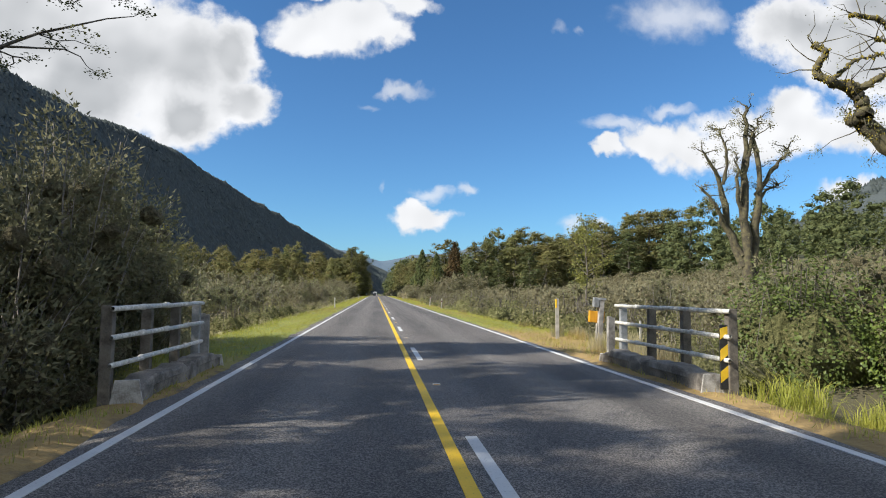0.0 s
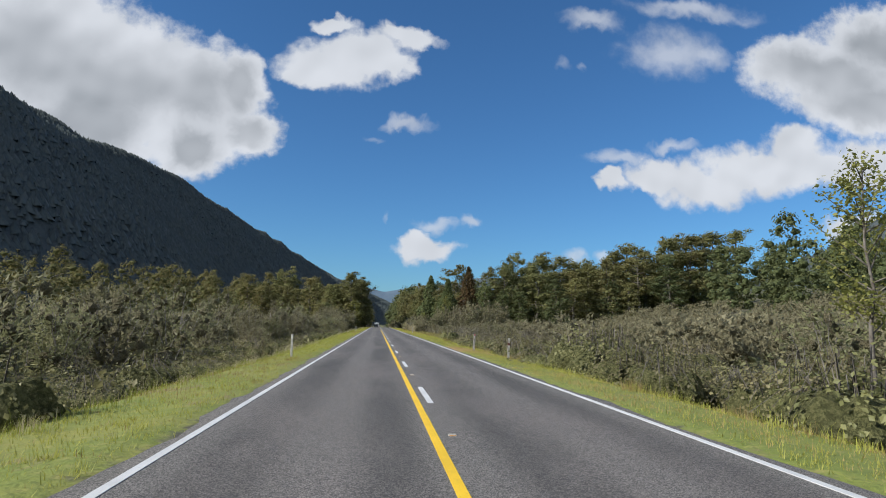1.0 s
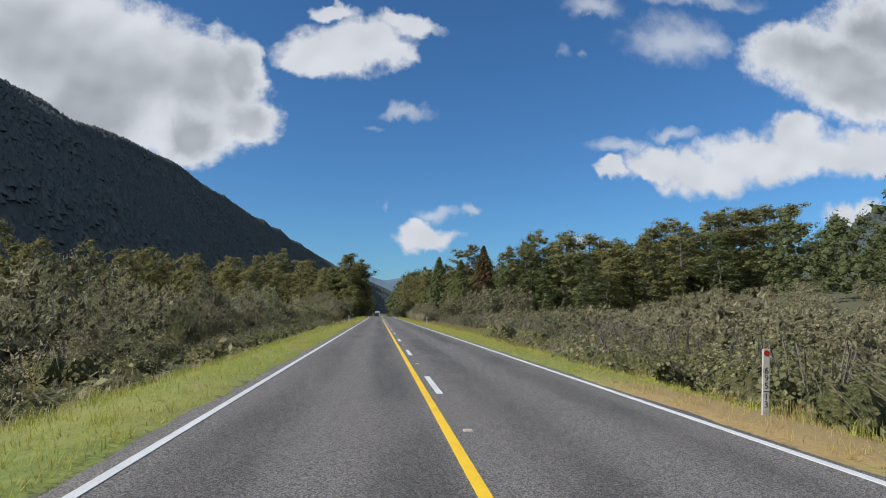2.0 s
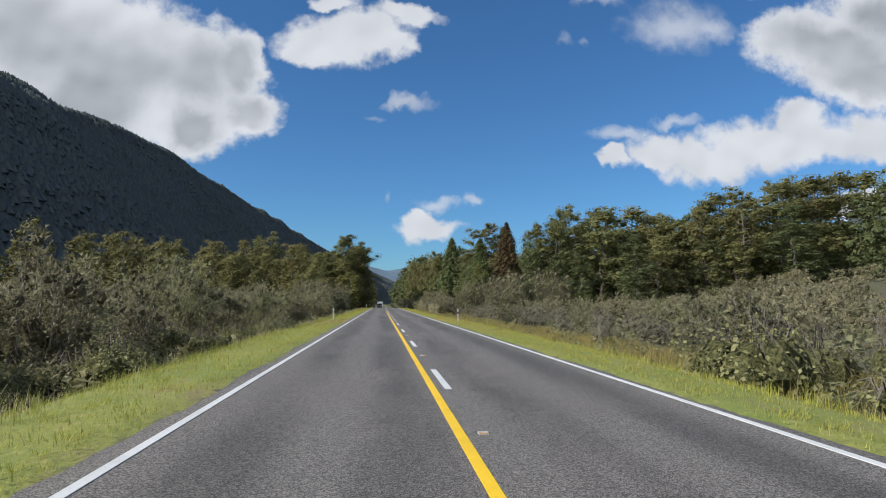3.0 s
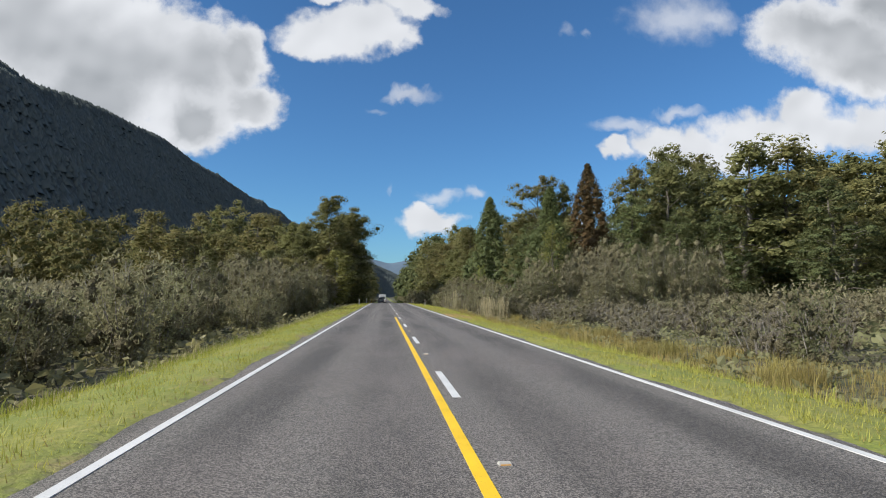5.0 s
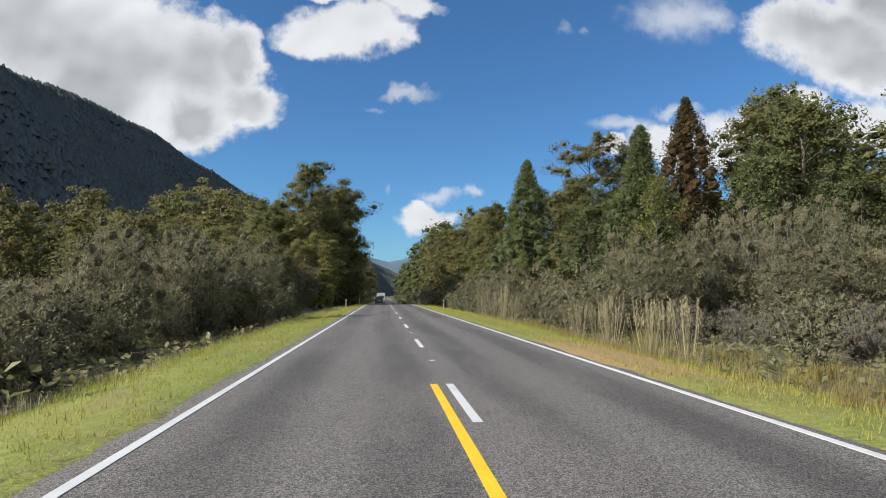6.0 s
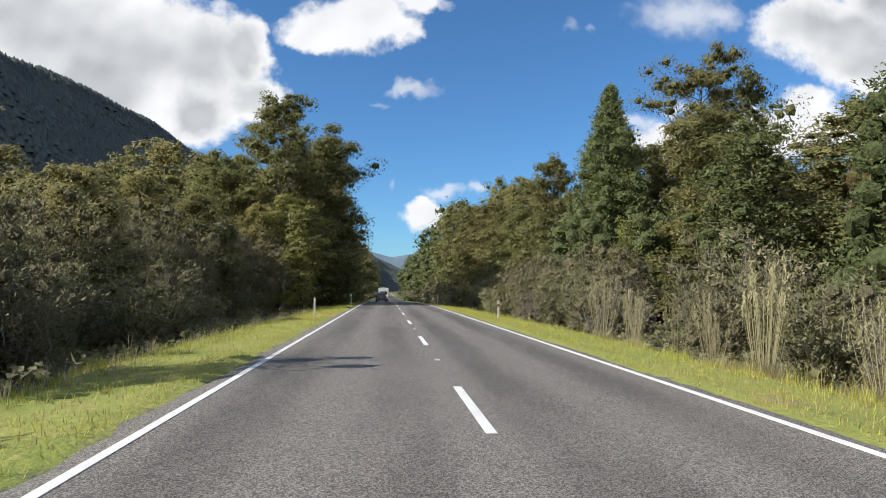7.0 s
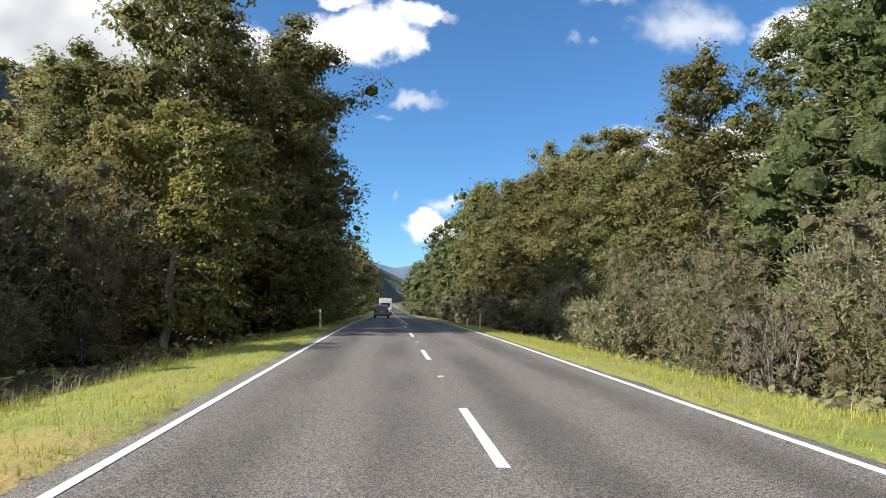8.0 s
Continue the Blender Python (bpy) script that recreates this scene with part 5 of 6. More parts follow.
def bridge_rail(side):
    """One side of the small bridge: a battered concrete kerb, four posts, three white pipes."""
    root = tagged(new("bridge_rail"), "white pipe bridge railing on a weathered concrete kerb", "railing", "bridge railings")
    x = side * 4.22
    rng = np.random.default_rng(7 + side)
    first, middle, last = (12.85, 15.05, 17.15) if side > 0 else (12.35, 14.5, 16.6)
    for y0, y1 in ((first, middle - 0.02), (middle + 0.02, last)):
        bm = bmesh.new()
        steps = np.linspace(y0, y1, 11)
        rings = []
        for k, y in enumerate(steps):
            ends = min(k, 10 - k)
            top = (0.25 if side > 0 else 0.24) + rng.normal(0, 0.022) - (0.06 if ends == 0 else 0)
            slope = 0.1 if (y1 == last and k >= 9) else 0.0
            inner = x - side * (0.17 - rng.uniform(0, 0.02))
            notch = 0.05 if 2 < k < 9 else 0.0
            outline = [(inner + side * notch, -0.05), (inner + side * notch * 0.7, 0.1), (inner, 0.12), (inner + side * 0.012, top - 0.03 - slope), (inner + side * 0.035, top - slope), (x + side * 0.2, top - slope), (x + side * 0.22, top - 0.03 - slope), (x + side * 0.22, -0.5)]
            rings.append([bm.verts.new((a, y, b)) for a, b in outline])
        for r0, r1 in zip(rings, rings[1:]):
            for j in range(8):
                bm.faces.new((r0[j], r0[(j + 1) % 8], r1[(j + 1) % 8], r1[j]))
        bm.faces.new(rings[0])
        bm.faces.new(rings[-1][::-1])
        bmesh.ops.recalc_face_normals(bm, faces=bm.faces)
        part("kerb", bm, CONCRETE, root, "battered concrete kerb block")
    for y0, y1, low in ((first - 0.03, first + 0.004, 0.0), (last - 0.004, last + 0.03, 0.1)):
        bm = box(x - 0.21, x + 0.23, y0, y1, -0.1, 0.25 - low, bevel=0.014)
        for v in bm.verts:
            v.co.x += (x - v.co.x) * 0.3 * max(0.0, v.co.z + 0.1) / 0.35
            v.co.z += 0.02 * math.sin(17 * v.co.x + 5 * side)
        part("end_face", bm, WORN_WHITE, root, "end of the kerb in worn whitewash")
    for k, y in enumerate((12.75, 14.15, 15.5, 16.9) if side > 0 else (12.35, 13.75, 15.1, 16.35)):
        px = x + side * 0.27
        bm = box(px - 0.075, px + 0.075, y - 0.06, y + 0.06, -0.4, 1.24, bevel=0.012)
        part("post", bm, STEEL if k == 3 else DARK_POST, root)
    for z in (1.2, 0.82, 0.46):
        pipe("rail", root, *((12.6, 17.05) if side > 0 else (12.2, 16.4)), x + side * 0.16, z, 0.036, RAIL_PAINT, "chipped white-painted pipe")
    return root


for side in (-1, 1):
    bridge_rail(side)


def timber_post(x, y, tall, wide, lean=0.0):
    root = thing("timber_post", "weathered split timber post at the bridge end", "post", x, y, turn=5, lean=lean)
    bm = bmesh.new()
    box_into(bm, -wide / 2, wide * 0.02, -0.06, 0.06, -0.4, tall, 0.008)
    box_into(bm, wide * 0.03, wide / 2, -0.055, 0.055, -0.4, tall * 0.97, 0.008)
    part("timber", bm, TIMBER, root)


timber_post(5.3, 19.7, 1.02, 0.19, 1)
timber_post(-4.75, 18.0, 1.05, 0.19, -1)


def marker_post(x, y, tall=1.0, band=True, lean=0.0, wide=0.1):
    """A white roadside marker post; on the right it carries a red band."""
    root = thing("marker_post", "white roadside marker post with a dark red band" if band else "plain white roadside marker post", "post", x, y, lean=lean, group="marker posts")
    bm = box(-wide / 2, wide / 2, -0.02, 0.02, -0.3, tall, bevel=0.012)
    part("shaft", bm, POST_WHITE, root)
    if band:
        part("reflector", box(-wide / 2 - 0.003, wide / 2 + 0.003, -0.024, 0.024, tall - 0.38, tall - 0.26, bevel=0.003), DULL_RED, root, "dull dark red band")
    else:
        part("reflector", box(-wide * 0.3, wide * 0.3, -0.026, 0.0, tall - 0.22, tall - 0.06, bevel=0.004), RAIL_PAINT, root, "small white reflector")
    return root


for x, y in ((-4.88, 63.2), (-4.9, 146.2), (-4.85, 254.0), (-4.6, 284.5)):
    marker_post(x, y, 1.05, False, random.Random(int(y)).uniform(-2, 2))
for x, y, lean in ((5.75, 66.6, 2), (5.45, 149.0, -1), (5.55, 256.5, 0.5)):
    marker_post(x, y, 1.1, True, lean, 0.12)
marker_post(4.9, 291.0, 1.0, False, 1)
marker_post(4.2, 292.0, 0.55, False, 0, 0.07)
marker_post(8.6, 25.2, 1.5, False, 0, 0.08)


def route_marker(x, y):
    """A leaning white post with its route numbers one under the other."""
    root = thing("route_marker", "white route marker post with black numbers", "post", x, y, lean=3)
    part("shaft", box(-0.06, 0.06, -0.018, 0.018, -0.3, 1.1, bevel=0.006), POST_WHITE, root)
    bm = bmesh.new()
    bmesh.ops.create_cone(bm, cap_ends=True, segments=24, radius1=0.05, radius2=0.05, depth=0.006, matrix=pose(0, -0.021, 1.03, 90))
    part("badge", bm, RED, root, "red and white round route badge")

    def text(words, z, size, mat):
        curve = bpy.data.curves.new("digit", "FONT")
        curve.body, curve.size, curve.align_x, curve.extrude = words, size, "CENTER", 0.001
        ob = new("digit", curve)
        me = bpy.data.meshes.new_from_object(ob)
        bpy.data.objects.remove(ob)
        me.materials.append(mat)
        letter = hung("digit", me, root)
        letter.matrix_basis = pose(0, -0.0265 if z > 1 else -0.0205, z, 90)

    text("6", 0.997, 0.09, RAIL_PAINT)
    for k, word in enumerate("695"):
        text(word, 0.69 - 0.125 * k, 0.15, SIGN_BLACK)
    part("bar", box(-0.05, 0.05, -0.021, -0.018, 0.385, 0.4), SIGN_BLACK, root)
    for k, word in enumerate("13"):
        text(word, 0.255 - 0.125 * k, 0.15, SIGN_BLACK)


route_marker(5.34, 75.6)


def hazard_marker(x, y):
    """A narrow board with black and yellow slanting stripes at the bridge end."""
    root = thing("hazard_marker", "black and yellow striped bridge-end hazard marker", "road sign", x, y, z=float(road_z(y)) - 0.05)
    half, low, high = 0.088, 0.06, 1.04
    part("board", box(-half, half, -0.012, 0.012, low, high, bevel=0.004), SIGN_BLACK, root)
    part("stake", box(-0.03, 0.03, 0.013, 0.05, -0.3, high - 0.1), TIMBER, root)
    for k in range(3):
        z = 0.82 - 0.33 * k
        bm = bmesh.new()
        outline = [(-half, z), (half, z + 0.13), (half, z + 0.3), (-half, z + 0.17)]
        vs = [bm.verts.new((a, -0.0165, min(max(b, low + 0.004), high - 0.004))) for a, b in outline]
        face = bm.faces.new(vs)
        made = bmesh.ops.extrude_face_region(bm, geom=[face])
        bmesh.ops.translate(bm, verts=[v for v in made["geom"] if isinstance(v, bmesh.types.BMVert)], vec=(0, 0.004, 0))
        bmesh.ops.recalc_face_normals(bm, faces=bm.faces)
        part("stripe", bm, SIGN_YELLOW, root)


hazard_marker(4.38, 12.74)
hazard_marker(-4.2, 320.0)


def depth_post(x, y):
    root = thing("survey_post", "tall white post with a yellow edge in the dry grass", "post", x, y)
    part("shaft", box(-0.06, 0.06, -0.03, 0.03, -0.3, 1.42, bevel=0.008), POST_WHITE, root)
    part("edge_strip", box(-0.066, -0.02, -0.034, 0.034, 1.1, 1.40), SIGN_YELLOW, root, "yellow painted edge")


depth_post(5.38, 24.8)


def gauge_post(x, y):
    """A leaning weathered post that carries a grey meter box and an orange box."""
    root = thing("gauge_post", "leaning weathered post with grey and orange boxes", "post", x, y, lean=4)
    part("shaft", box(-0.075, 0.075, -0.07, 0.07, -0.4, 1.5, bevel=0.01), TIMBER, root)
    part("stay", box(-0.13, -0.09, -0.03, 0.03, -0.3, 0.7, bevel=0.006), POST_WHITE, root)
    part("meter_box", box(-0.27, -0.085, -0.08, 0.08, 1.2, 1.5, bevel=0.02), STEEL, root, "grey metal box")
    part("cap", box(-0.1, 0.12, -0.09, 0.09, 1.43, 1.5, bevel=0.01), STEEL, root)
    part("orange_box", box(-0.33, 0.16, 0.075, 0.2, 0.72, 1.08, bevel=0.02), ORANGE, root, "orange plastic box")


gauge_post(5.95, 22.3)

# ---- raised road studs ----
for k in range(-1, 42):
    y = 10 * k + 3.5
    root = thing("road_stud", "small raised reflective stud on the centre line", "road stud", 0, y, float(road_z(y)), group="road studs")
    bm = bmesh.new()
    vs = [bm.verts.new(p) for p in ((-0.06, -0.055, 0), (0.06, -0.055, 0), (0.06, 0.055, 0), (-0.06, 0.055, 0), (-0.05, -0.025, 0.022), (0.05, -0.025, 0.022), (0.05, 0.025, 0.022), (-0.05, 0.025, 0.022))]
    for f in ((3, 2, 1, 0), (4, 5, 6, 7), (0, 1, 5, 4), (1, 2, 6, 5), (2, 3, 7, 6), (3, 0, 4, 7)):
        bm.faces.new([vs[i] for i in f])
    part("housing", bm, POST_WHITE, root)
    part("lens", box(-0.045, 0.045, -0.0525, -0.045, 0.004, 0.012), ORANGE, root)


# ---- vehicles ----
def car_paint(name, colour, rough=0.3):
    m, nodes, links = material(name)
    shader = nodes.new("ShaderNodeBsdfPrincipled")
    dust = spread(nodes, links, noise_fac(nodes, links, 4, 4), 0.3, 0.8)
    links.new(mixed(nodes, links, dust, colour, tuple(c * 0.85 + 0.01 for c in colour)), shader.inputs["Base Color"])
    shader.inputs["Roughness"].default_value, shader.inputs["Coat Weight"].default_value = rough, 0.6
    return finish(m, shader.outputs[0])


SILVER, VAN_WHITE = car_paint("grey_car_paint", (0.16, 0.17, 0.19)), car_paint("white_van_paint", (0.74, 0.74, 0.73), 0.4)
GLASS = solid("dark_car_glass", (0.01, 0.012, 0.014), (0.02, 0.022, 0.025), 0.08, 2, 50, 0.0)
RUBBER = solid("tyre_rubber", (0.012, 0.012, 0.012), (0.03, 0.03, 0.03), 0.9, 8, 60, 0.3)
LAMP_RED = solid("red_lamp_lens", (0.25, 0.01, 0.01), (0.34, 0.015, 0.012), 0.2, 8, 60, 0.1)
PLATE = solid("plate_white", (0.6, 0.6, 0.6), (0.7, 0.7, 0.7), 0.5, 8, 60, 0.0)


def loft(sections):
    """A body through cross sections: y and a list of (x, z), the right half mirrored."""
    bm = bmesh.new()
    rings = []
    for y, half in sections:
        outline = half + [(-x, z) for x, z in reversed(half)]
        rings.append([bm.verts.new((x, y, z)) for x, z in outline])
    n = len(rings[0])
    for a, b in zip(rings, rings[1:]):
        for j in range(n):
            bm.faces.new((a[j], a[(j + 1) % n], b[(j + 1) % n], b[j]))
    bm.faces.new(rings[0])
    bm.faces.new(rings[-1][::-1])
    bmesh.ops.recalc_face_normals(bm, faces=bm.faces)
    bmesh.ops.bevel(bm, geom=list(bm.edges), offset=0.03, segments=2, profile=0.6, affect="EDGES", clamp_overlap=True)
    return bm


def wheel(parent, x, y, radius, wide):
    bm = bmesh.new()
    bmesh.ops.create_cone(bm, cap_ends=True, segments=24, radius1=radius, radius2=radius, depth=wide, matrix=pose(x, y, radius, 0, 90))
    bmesh.ops.bevel(bm, geom=[e for e in bm.edges if len(e.link_faces) == 2 and e.calc_face_angle() > 1], offset=0.03, segments=2, affect="EDGES")
    tyre = part("wheel", bm, RUBBER, parent)
    bm = bmesh.new()
    bmesh.ops.create_cone(bm, cap_ends=True, segments=20, radius1=radius * 0.6, radius2=radius * 0.5, depth=wide + 0.02, matrix=pose(x, y, radius, 0, 90))
    part("rim", bm, STEEL, tyre)


def wagon(x, y):
    """A station wagon seen from behind."""
    root = thing("wagon", "dark grey station wagon driving in the shaded lane", "car", x, y, float(road_z(y)) + 0.005)
    low = [(0.7, 0.28), (0.88, 0.42), (0.91, 0.75), (0.88, 0.98)]
    part("body", loft([(-2.2, [(0.66, 0.4), (0.82, 0.5), (0.84, 0.75), (0.8, 0.96)]), (-2.05, low), (1.2, low), (2.2, [(0.6, 0.35), (0.76, 0.45), (0.78, 0.7), (0.7, 0.8)])]), SILVER, root)
    part("cabin", loft([(-2.12, [(0.78, 0.92), (0.78, 0.98)]), (-1.8, [(0.8, 0.92), (0.62, 1.5)]), (0.2, [(0.8, 0.92), (0.64, 1.55)]), (1.15, [(0.78, 0.92), (0.74, 0.98)])]), SILVER, root)
    bm = bmesh.new()
    vs = [bm.verts.new(p) for p in ((-0.7, -2.1, 1.04), (0.7, -2.1, 1.04), (0.57, -1.86, 1.45), (-0.57, -1.86, 1.45))]
    face = bm.faces.new(vs)
    made = bmesh.ops.extrude_face_region(bm, geom=[face])
    bmesh.ops.translate(bm, verts=[v for v in made["geom"] if isinstance(v, bmesh.types.BMVert)], vec=(0, -0.012, 0.006))
    bmesh.ops.recalc_face_normals(bm, faces=bm.faces)
    part("rear_window", bm, GLASS, root)
    for s in (-1, 1):
        part("tail_lamp", box(s * 0.7 - 0.13, s * 0.7 + 0.13, -2.225, -2.12, 0.8, 0.98, bevel=0.02), LAMP_RED, root)
        part("side_window", box(s * 0.745 - 0.02, s * 0.745 + 0.02, -1.6, 0.5, 1.05, 1.4, bevel=0.01), GLASS, root)
        for q in (-1.35, 1.35):
            wheel(root, s * 0.78, q, 0.32, 0.21)
        part("roof_rail", box(s * 0.58 - 0.02, s * 0.58 + 0.02, -1.6, 0.1, 1.555, 1.59, bevel=0.008), STEEL, root)
    part("bumper", box(-0.82, 0.82, -2.29, -2.15, 0.4, 0.62, bevel=0.05), SILVER, root)
    part("number_plate", box(-0.18, 0.18, -2.232, -2.2, 0.72, 0.84), PLATE, root, "plain pale plate")


def motorhome(x, y):
    """A white camper seen from behind."""
    root = thing("motorhome", "white boxy motorhome driving ahead in the lane", "motorhome", x, y, float(road_z(y)) + 0.005)
    part("body", box(-1.15, 1.15, -3.4, 2.2, 0.55, 3.0, bevel=0.1), VAN_WHITE, root)
    part("cab", loft([(2.15, [(0.95, 0.5), (1.0, 1.2), (0.8, 2.1)]), (2.9, [(0.95, 0.5), (1.0, 1.2), (0.78, 2.0)]), (3.9, [(0.9, 0.5), (0.92, 1.0), (0.85, 1.1)])]), VAN_WHITE, root)
    part("luton", box(-1.1, 1.1, 2.15, 3.0, 2.05, 2.95, bevel=0.1), VAN_WHITE, root)
    part("rear_window", box(-0.78, 0.78, -3.425, -3.38, 1.5, 2.2, bevel=0.03), GLASS, root)
    part("rear_bumper", box(-1.1, 1.1, -3.5, -3.3, 0.45, 0.65, bevel=0.04), DARK_POST, root)
    part("roof_vent", box(-0.3, 0.3, -2.2, -1.6, 3.0, 3.12, bevel=0.03), VAN_WHITE, root)
    for s in (-1, 1):
        part("tail_lamp", box(s * 0.95 - 0.1, s * 0.95 + 0.1, -3.43, -3.36, 0.75, 1.0, bevel=0.02), LAMP_RED, root)
        for q in (-1.9, 2.9):
            wheel(root, s * 0.93, q, 0.35, 0.22)
    part("number_plate", box(-0.2, 0.2, -3.43, -3.38, 0.75, 0.87), PLATE, root, "plain pale plate")


wagon(-1.8, 324)
motorhome(-1.55, 364)

# ---- trees and bush round the bridge ----
rng = np.random.default_rng(404)
tall_scrub = scrub_bush(57, height=6.0, radius=2.2, stems=26, tufts=7, per=90, size=0.07, label="tall dense dark manuka by the bridge")
GLOSSY = foliage("glossy_leaves", (0.06, 0.11, 0.02), (0.22, 0.29, 0.05), (0.13, 0.16, 0.04), 0.35, 0.5)
glossy_bush = mound_bush(65, 3.0, 2.0, 6500, 0.075, GLOSSY, "glossy_shrub", "large bright green broadleaf shrub beside the bridge")
for x, y, k in ((-8.0, 10.5, 0.85), (-7.9, 13.0, 0.92), (-8.0, 15.6, 1.05), (-8.1, 18.2, 1.15), (-9.4, 20.8, 1.32), (-8.0, 21.6, 0.98), (-7.2, 20.4, 0.6), (-9.6, 23.2, 0.95), (-8.2, 7.6, 1.0), (-10.5, 13, 1.15), (-10.8, 17, 1.32), (-12.4, 20.5, 1.3), (-13.6, 24.0, 1.0), (-8.4, 4.8, 1.1)):
    put(tall_scrub, x, y, k, rng.uniform(0, 360), sink=0.4)
for x, y, k in ((-14.5, 3.5, 0.98), (-14.2, -0.2, 0.95), (-15.5, 9.5, 0.85), (-15, 15.5, 0.8), (-14, -4.5, 0.95), (-16, -10, 0.8), (-13, -17, 0.75)):
    put(near_beeches[int(rng.integers(2))], x, y, k, rng.uniform(0, 360))
for x, y, k in ((11.9, 21.4, 1.1), (13.8, 23.5, 1.3), (14.6, 18.5, 1.2), (12.6, 16.6, 0.85), (16.4, 21.5, 1.3), (10.9, 10.4, 0.72)):
    put(glossy_bush, x, y, k, rng.uniform(0, 360), sink=0.2)
for x, y, k in ((8.6, 19.8, 0.75), (8.9, 22.5, 0.8), (9.6, 25.5, 0.9), (8.4, 28.5, 0.8), (11.5, 24.5, 1.0)):
    put(brambles[int(rng.integers(3))], x, y, k, rng.uniform(0, 360))


fern_tufts = [tuft("fern_tussock", 86, 0.9, 0.6, 420, 0.014, GRASS, "arching yellow-green grass and fern clump by the bridge", 1.0)]
straw_tufts = [tuft("dry_grass_tussock", 87, 0.85, 0.4, 260, 0.009, REED, "tall straw-coloured grass clump behind the railing", 0.6)]
for x, y, k in ((6.3, 13.2, 1.0), (7.1, 14.4, 1.25), (7.8, 13.0, 1.2), (7.0, 16.0, 1.2), (8.4, 15.2, 1.4), (6.4, 12.0, 0.8), (8.8, 17.4, 1.4), (9.4, 13.8, 1.2)):
    put(fern_tufts[0], x, y, k, 90 * x)
for x, y, k in ((5.2, 15.4, 0.8), (5.4, 16.8, 0.9), (5.6, 18.4, 1.0), (6.4, 18.8, 1.0), (5.3, 20.6, 0.8), (6.2, 20.4, 0.9), (6.8, 22.6, 0.9), (7.2, 24.4, 0.9), (6.2, 17.6, 1.0), (-5.6, 19.4, 0.7), (-6.0, 21.0, 0.8), (5.8, 26.2, 0.7), (6.9, 27.0, 0.8)):
    put(straw_tufts[0], x, y, k, 90 * y)


MOSS = foliage("hanging_moss", (0.22, 0.17, 0.02), (0.4, 0.31, 0.05), (0.3, 0.24, 0.045), 0.4)


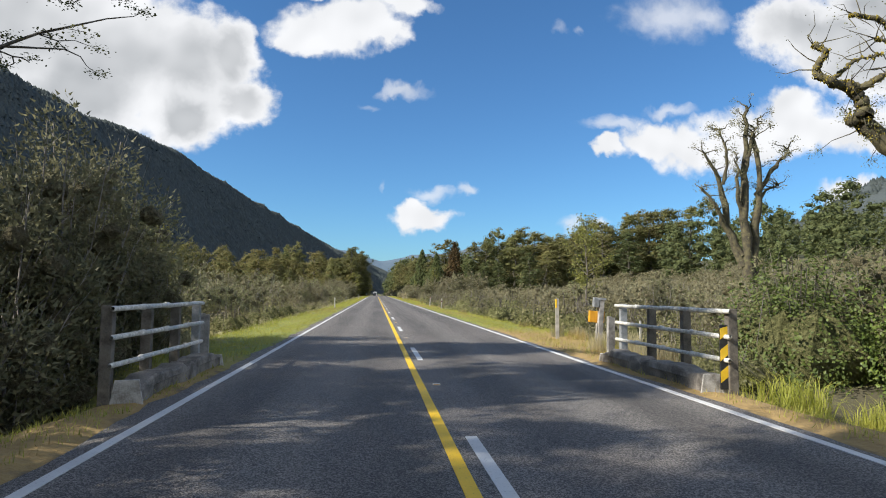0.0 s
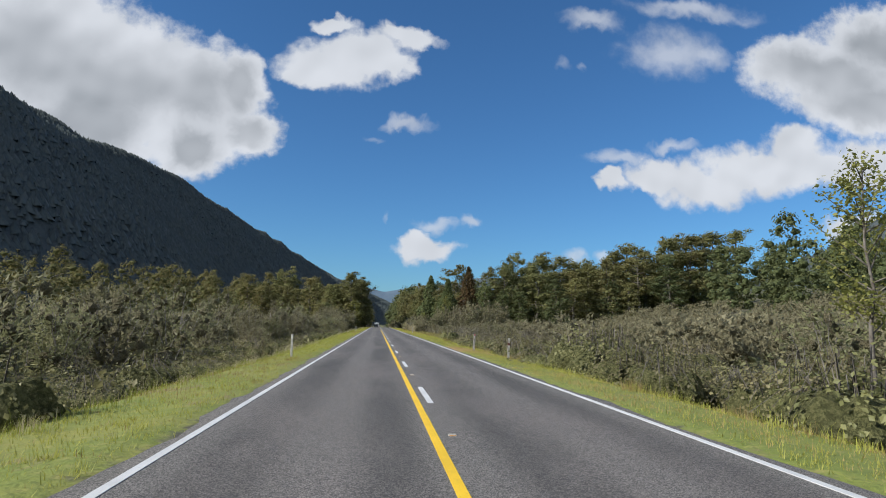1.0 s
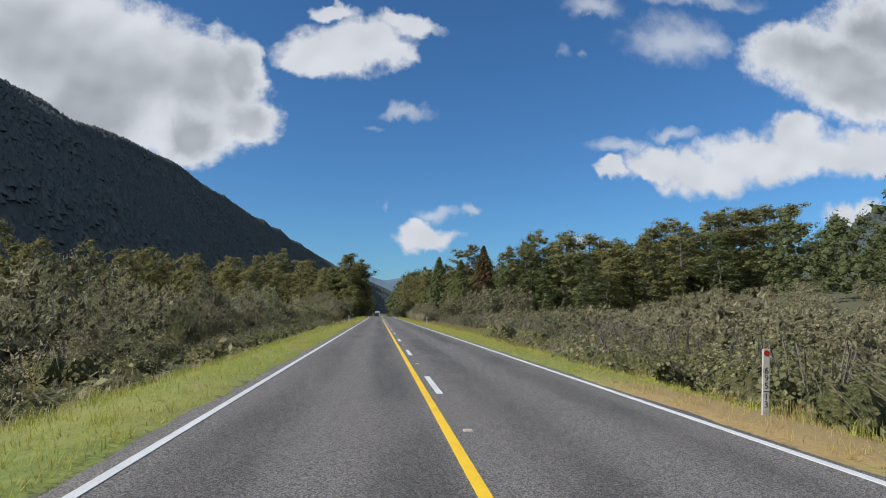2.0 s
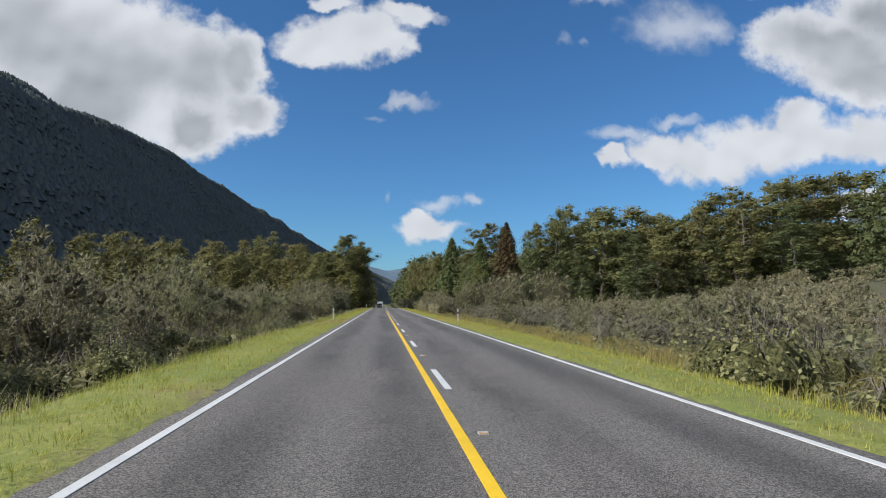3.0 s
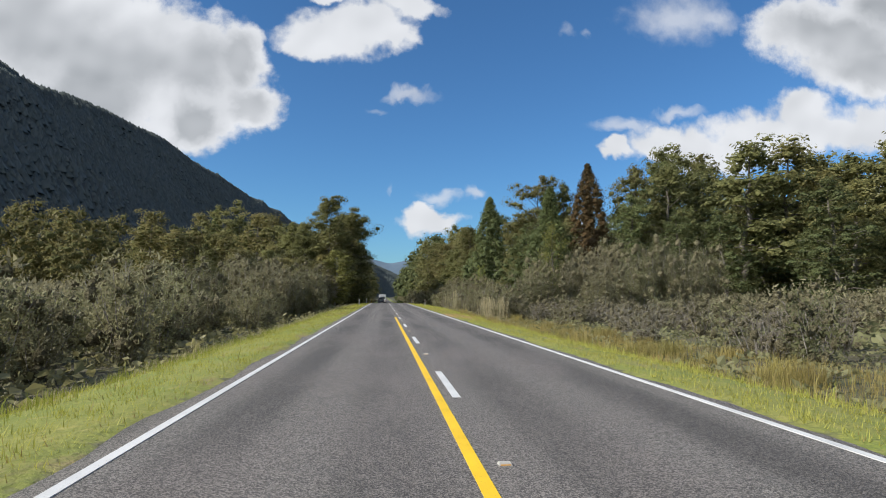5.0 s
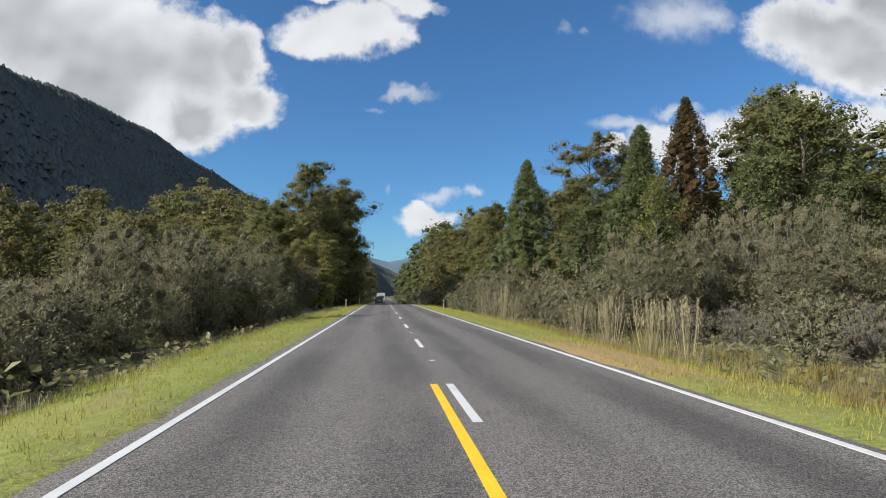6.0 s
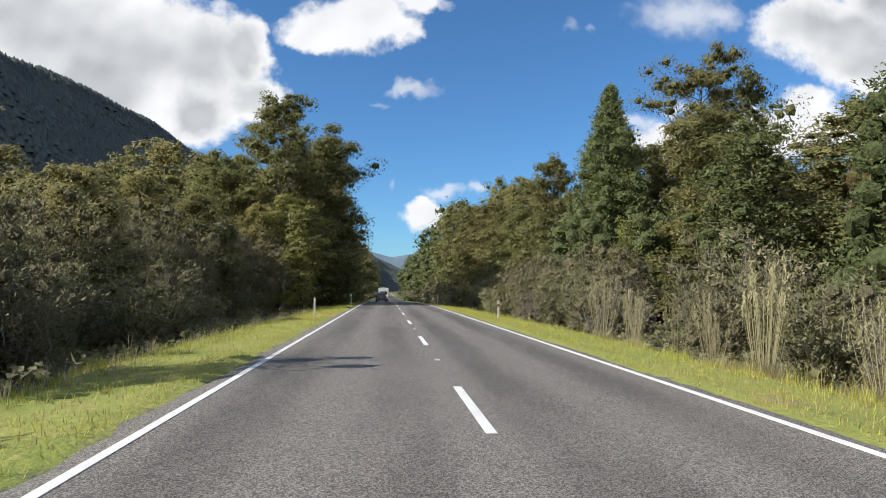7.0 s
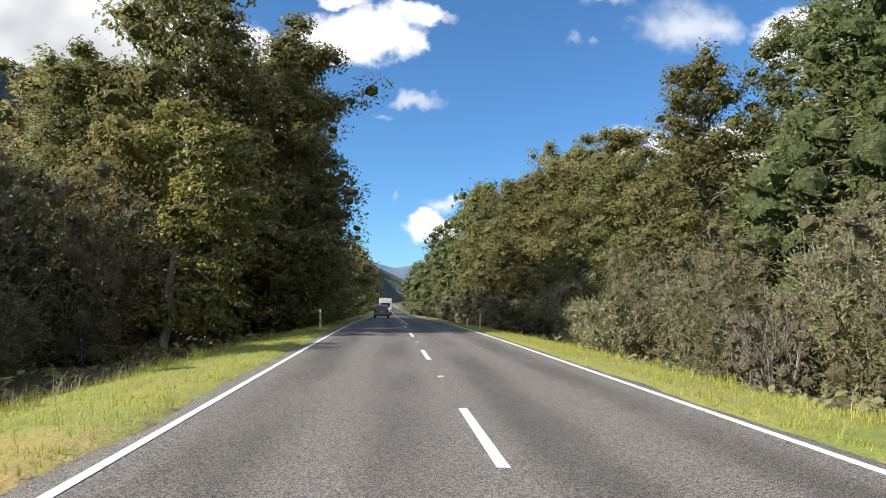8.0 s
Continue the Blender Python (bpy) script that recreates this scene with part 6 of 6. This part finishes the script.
def mossy_limb_tree(x, y):
    """An old tree beside the bridge whose crooked mossy limbs lean over the verge."""
    g = np.random.default_rng(77)
    wood, moss, crown = Shape(), Shape(), Shape()
    limbs = (
        (0.4, 0.16, ((0.2, -0.8), (-0.5, 4.2), (-1.7, 6.5), (-3.2, 8.0)), True),
        (0.15, 0.1, ((-3.15, 7.95), (-3.3, 8.35), (-3.55, 8.55)), False),
        (0.11, 0.04, ((-3.4, 8.5), (-4.0, 8.6), (-4.25, 8.85), (-4.1, 9.2), (-4.35, 9.35)), False),
        (0.08, 0.03, ((-3.4, 8.45), (-2.95, 8.65), (-2.7, 8.95)), False),
        (0.05, 0.015, ((-3.9, 8.65), (-3.4, 9.1), (-2.8, 9.25)), False),
        (0.2, 0.09, ((-0.6, 4.6), (-0.4, 7.2), (-1.6, 9.5), (-2.5, 9.95)), False),
        (0.07, 0.02, ((-2.4, 9.9), (-3.0, 10.2), (-3.6, 10.0)), False),
        (0.05, 0.02, ((-1.9, 9.65), (-2.5, 9.4), (-2.9, 9.6)), False),
    )
    for thick, fine, line, mossy in limbs:
        line = np.array([(a, g.normal(0, 0.12) if k else 0.0, c) for k, (a, c) in enumerate(line)])
        for _ in range(3):
            line = np.concatenate([line[:1], np.stack([0.75 * line[:-1] + 0.25 * line[1:], 0.25 * line[:-1] + 0.75 * line[1:]], 1).reshape(-1, 3), line[-1:]])
        n = len(line)
        radii = np.linspace(thick, fine, n)
        line[1:-1] += g.normal(0, 0.018, (n - 2, 3))
        tube(wood, line, radii * g.uniform(0.85, 1.25, n), 9)
        m = 60 * n if mossy else 14 * n
        k = g.integers(0, n, m)
        way = unit(g.normal(0, 1, (m, 3)))
        leaves(moss, line[k] + way * radii[k][:, None] * g.uniform(0.9, 1.15, (m, 1)), way, 0.03, 1.0, g, along=np.tile([0, 0, -1.0], (m, 1)))
        for q in range(26 if mossy else 7):
            start = line[int(g.integers(n // 2, n))]
            tip = start + g.normal(0, 0.34, 3) + [-0.05, 0, 0.1]
            tube(wood, wander(g, start, tip, 4, 0.05), (0.016, 0.012, 0.008, 0.003), 4)
            m = int(g.integers(20, 60)) if mossy else int(g.integers(2, 8))
            leaves(crown, tip + g.normal(0, 0.09, (m, 3)), np.tile([0, 0, 1.0], (m, 1)), 0.028, 0.7, g, jitter=1.0)
    root = plant("mossy_tree", "old leaning tree with crooked mossy limbs", "tree", [("trunk", wood, MOSSY_BARK), ("moss", moss, MOSS), ("crown", crown, SCRUB)])
    root.matrix_basis = pose(x, y, float(ground_z(x, y)))


mossy_limb_tree(12.5, 15.5)


def overhanging_tree(x, y):
    """A tree beside the road before the bridge; only its thin outer twigs reach into view."""
    g = np.random.default_rng(78)
    wood, crown = Shape(), Shape()
    stem = wander(g, (0, 0, -0.8), (0.4, 0.3, 7.0), 7, 0.1)
    tube(wood, stem, np.linspace(0.2, 0.06, 7), 7)
    for end in ((3.5, 1.8, 5.15), (3.0, 1.9, 4.8), (2.5, 1.8, 4.65), (3.3, 1.9, 5.45), (2.8, 1.7, 5.3), (3.0, 1.5, 5.6), (1.2, -1.8, 6.6), (-1.8, 0.8, 6.4), (-1.0, -1.5, 7.2)):
        start = stem[int(g.integers(3, 6))]
        line = wander(g, start, end, 7, 0.1)
        tube(wood, line, np.linspace(0.05, 0.008, 7), 4)
        for q in range(12):
            root_ = line[int(g.integers(3, 7))]
            tip = root_ + g.normal(0, 0.26, 3) * [1, 1, 0.45]
            tube(wood, wander(g, root_, tip, 4, 0.04), (0.01, 0.008, 0.005, 0.003), 3)
            m = int(g.integers(30, 90))
            leaves(crown, tip + g.normal(0, 0.075, (m, 3)) * [1, 1, 0.3], np.tile([0, 0, 1.0], (m, 1)), 0.022, 0.8, g, jitter=0.4)
    root = plant("overhanging_tree", "thin-twigged tree leaning over the verge", "tree", [("trunk", wood, BARK), ("crown", crown, BEECH)])
    root.matrix_basis = pose(x, y, float(ground_z(x, y)))


overhanging_tree(-7.6, 9.2)


away_with(beeches + mids + greens + near_beeches + near_scrubs + cones + [rusty] + scrubs + greys + brambles + [slender, bare, tall_scrub, tall_manuka, glossy_bush] + sedges + dry_tufts + reeds + fern_tufts + straw_tufts + [young_beech])
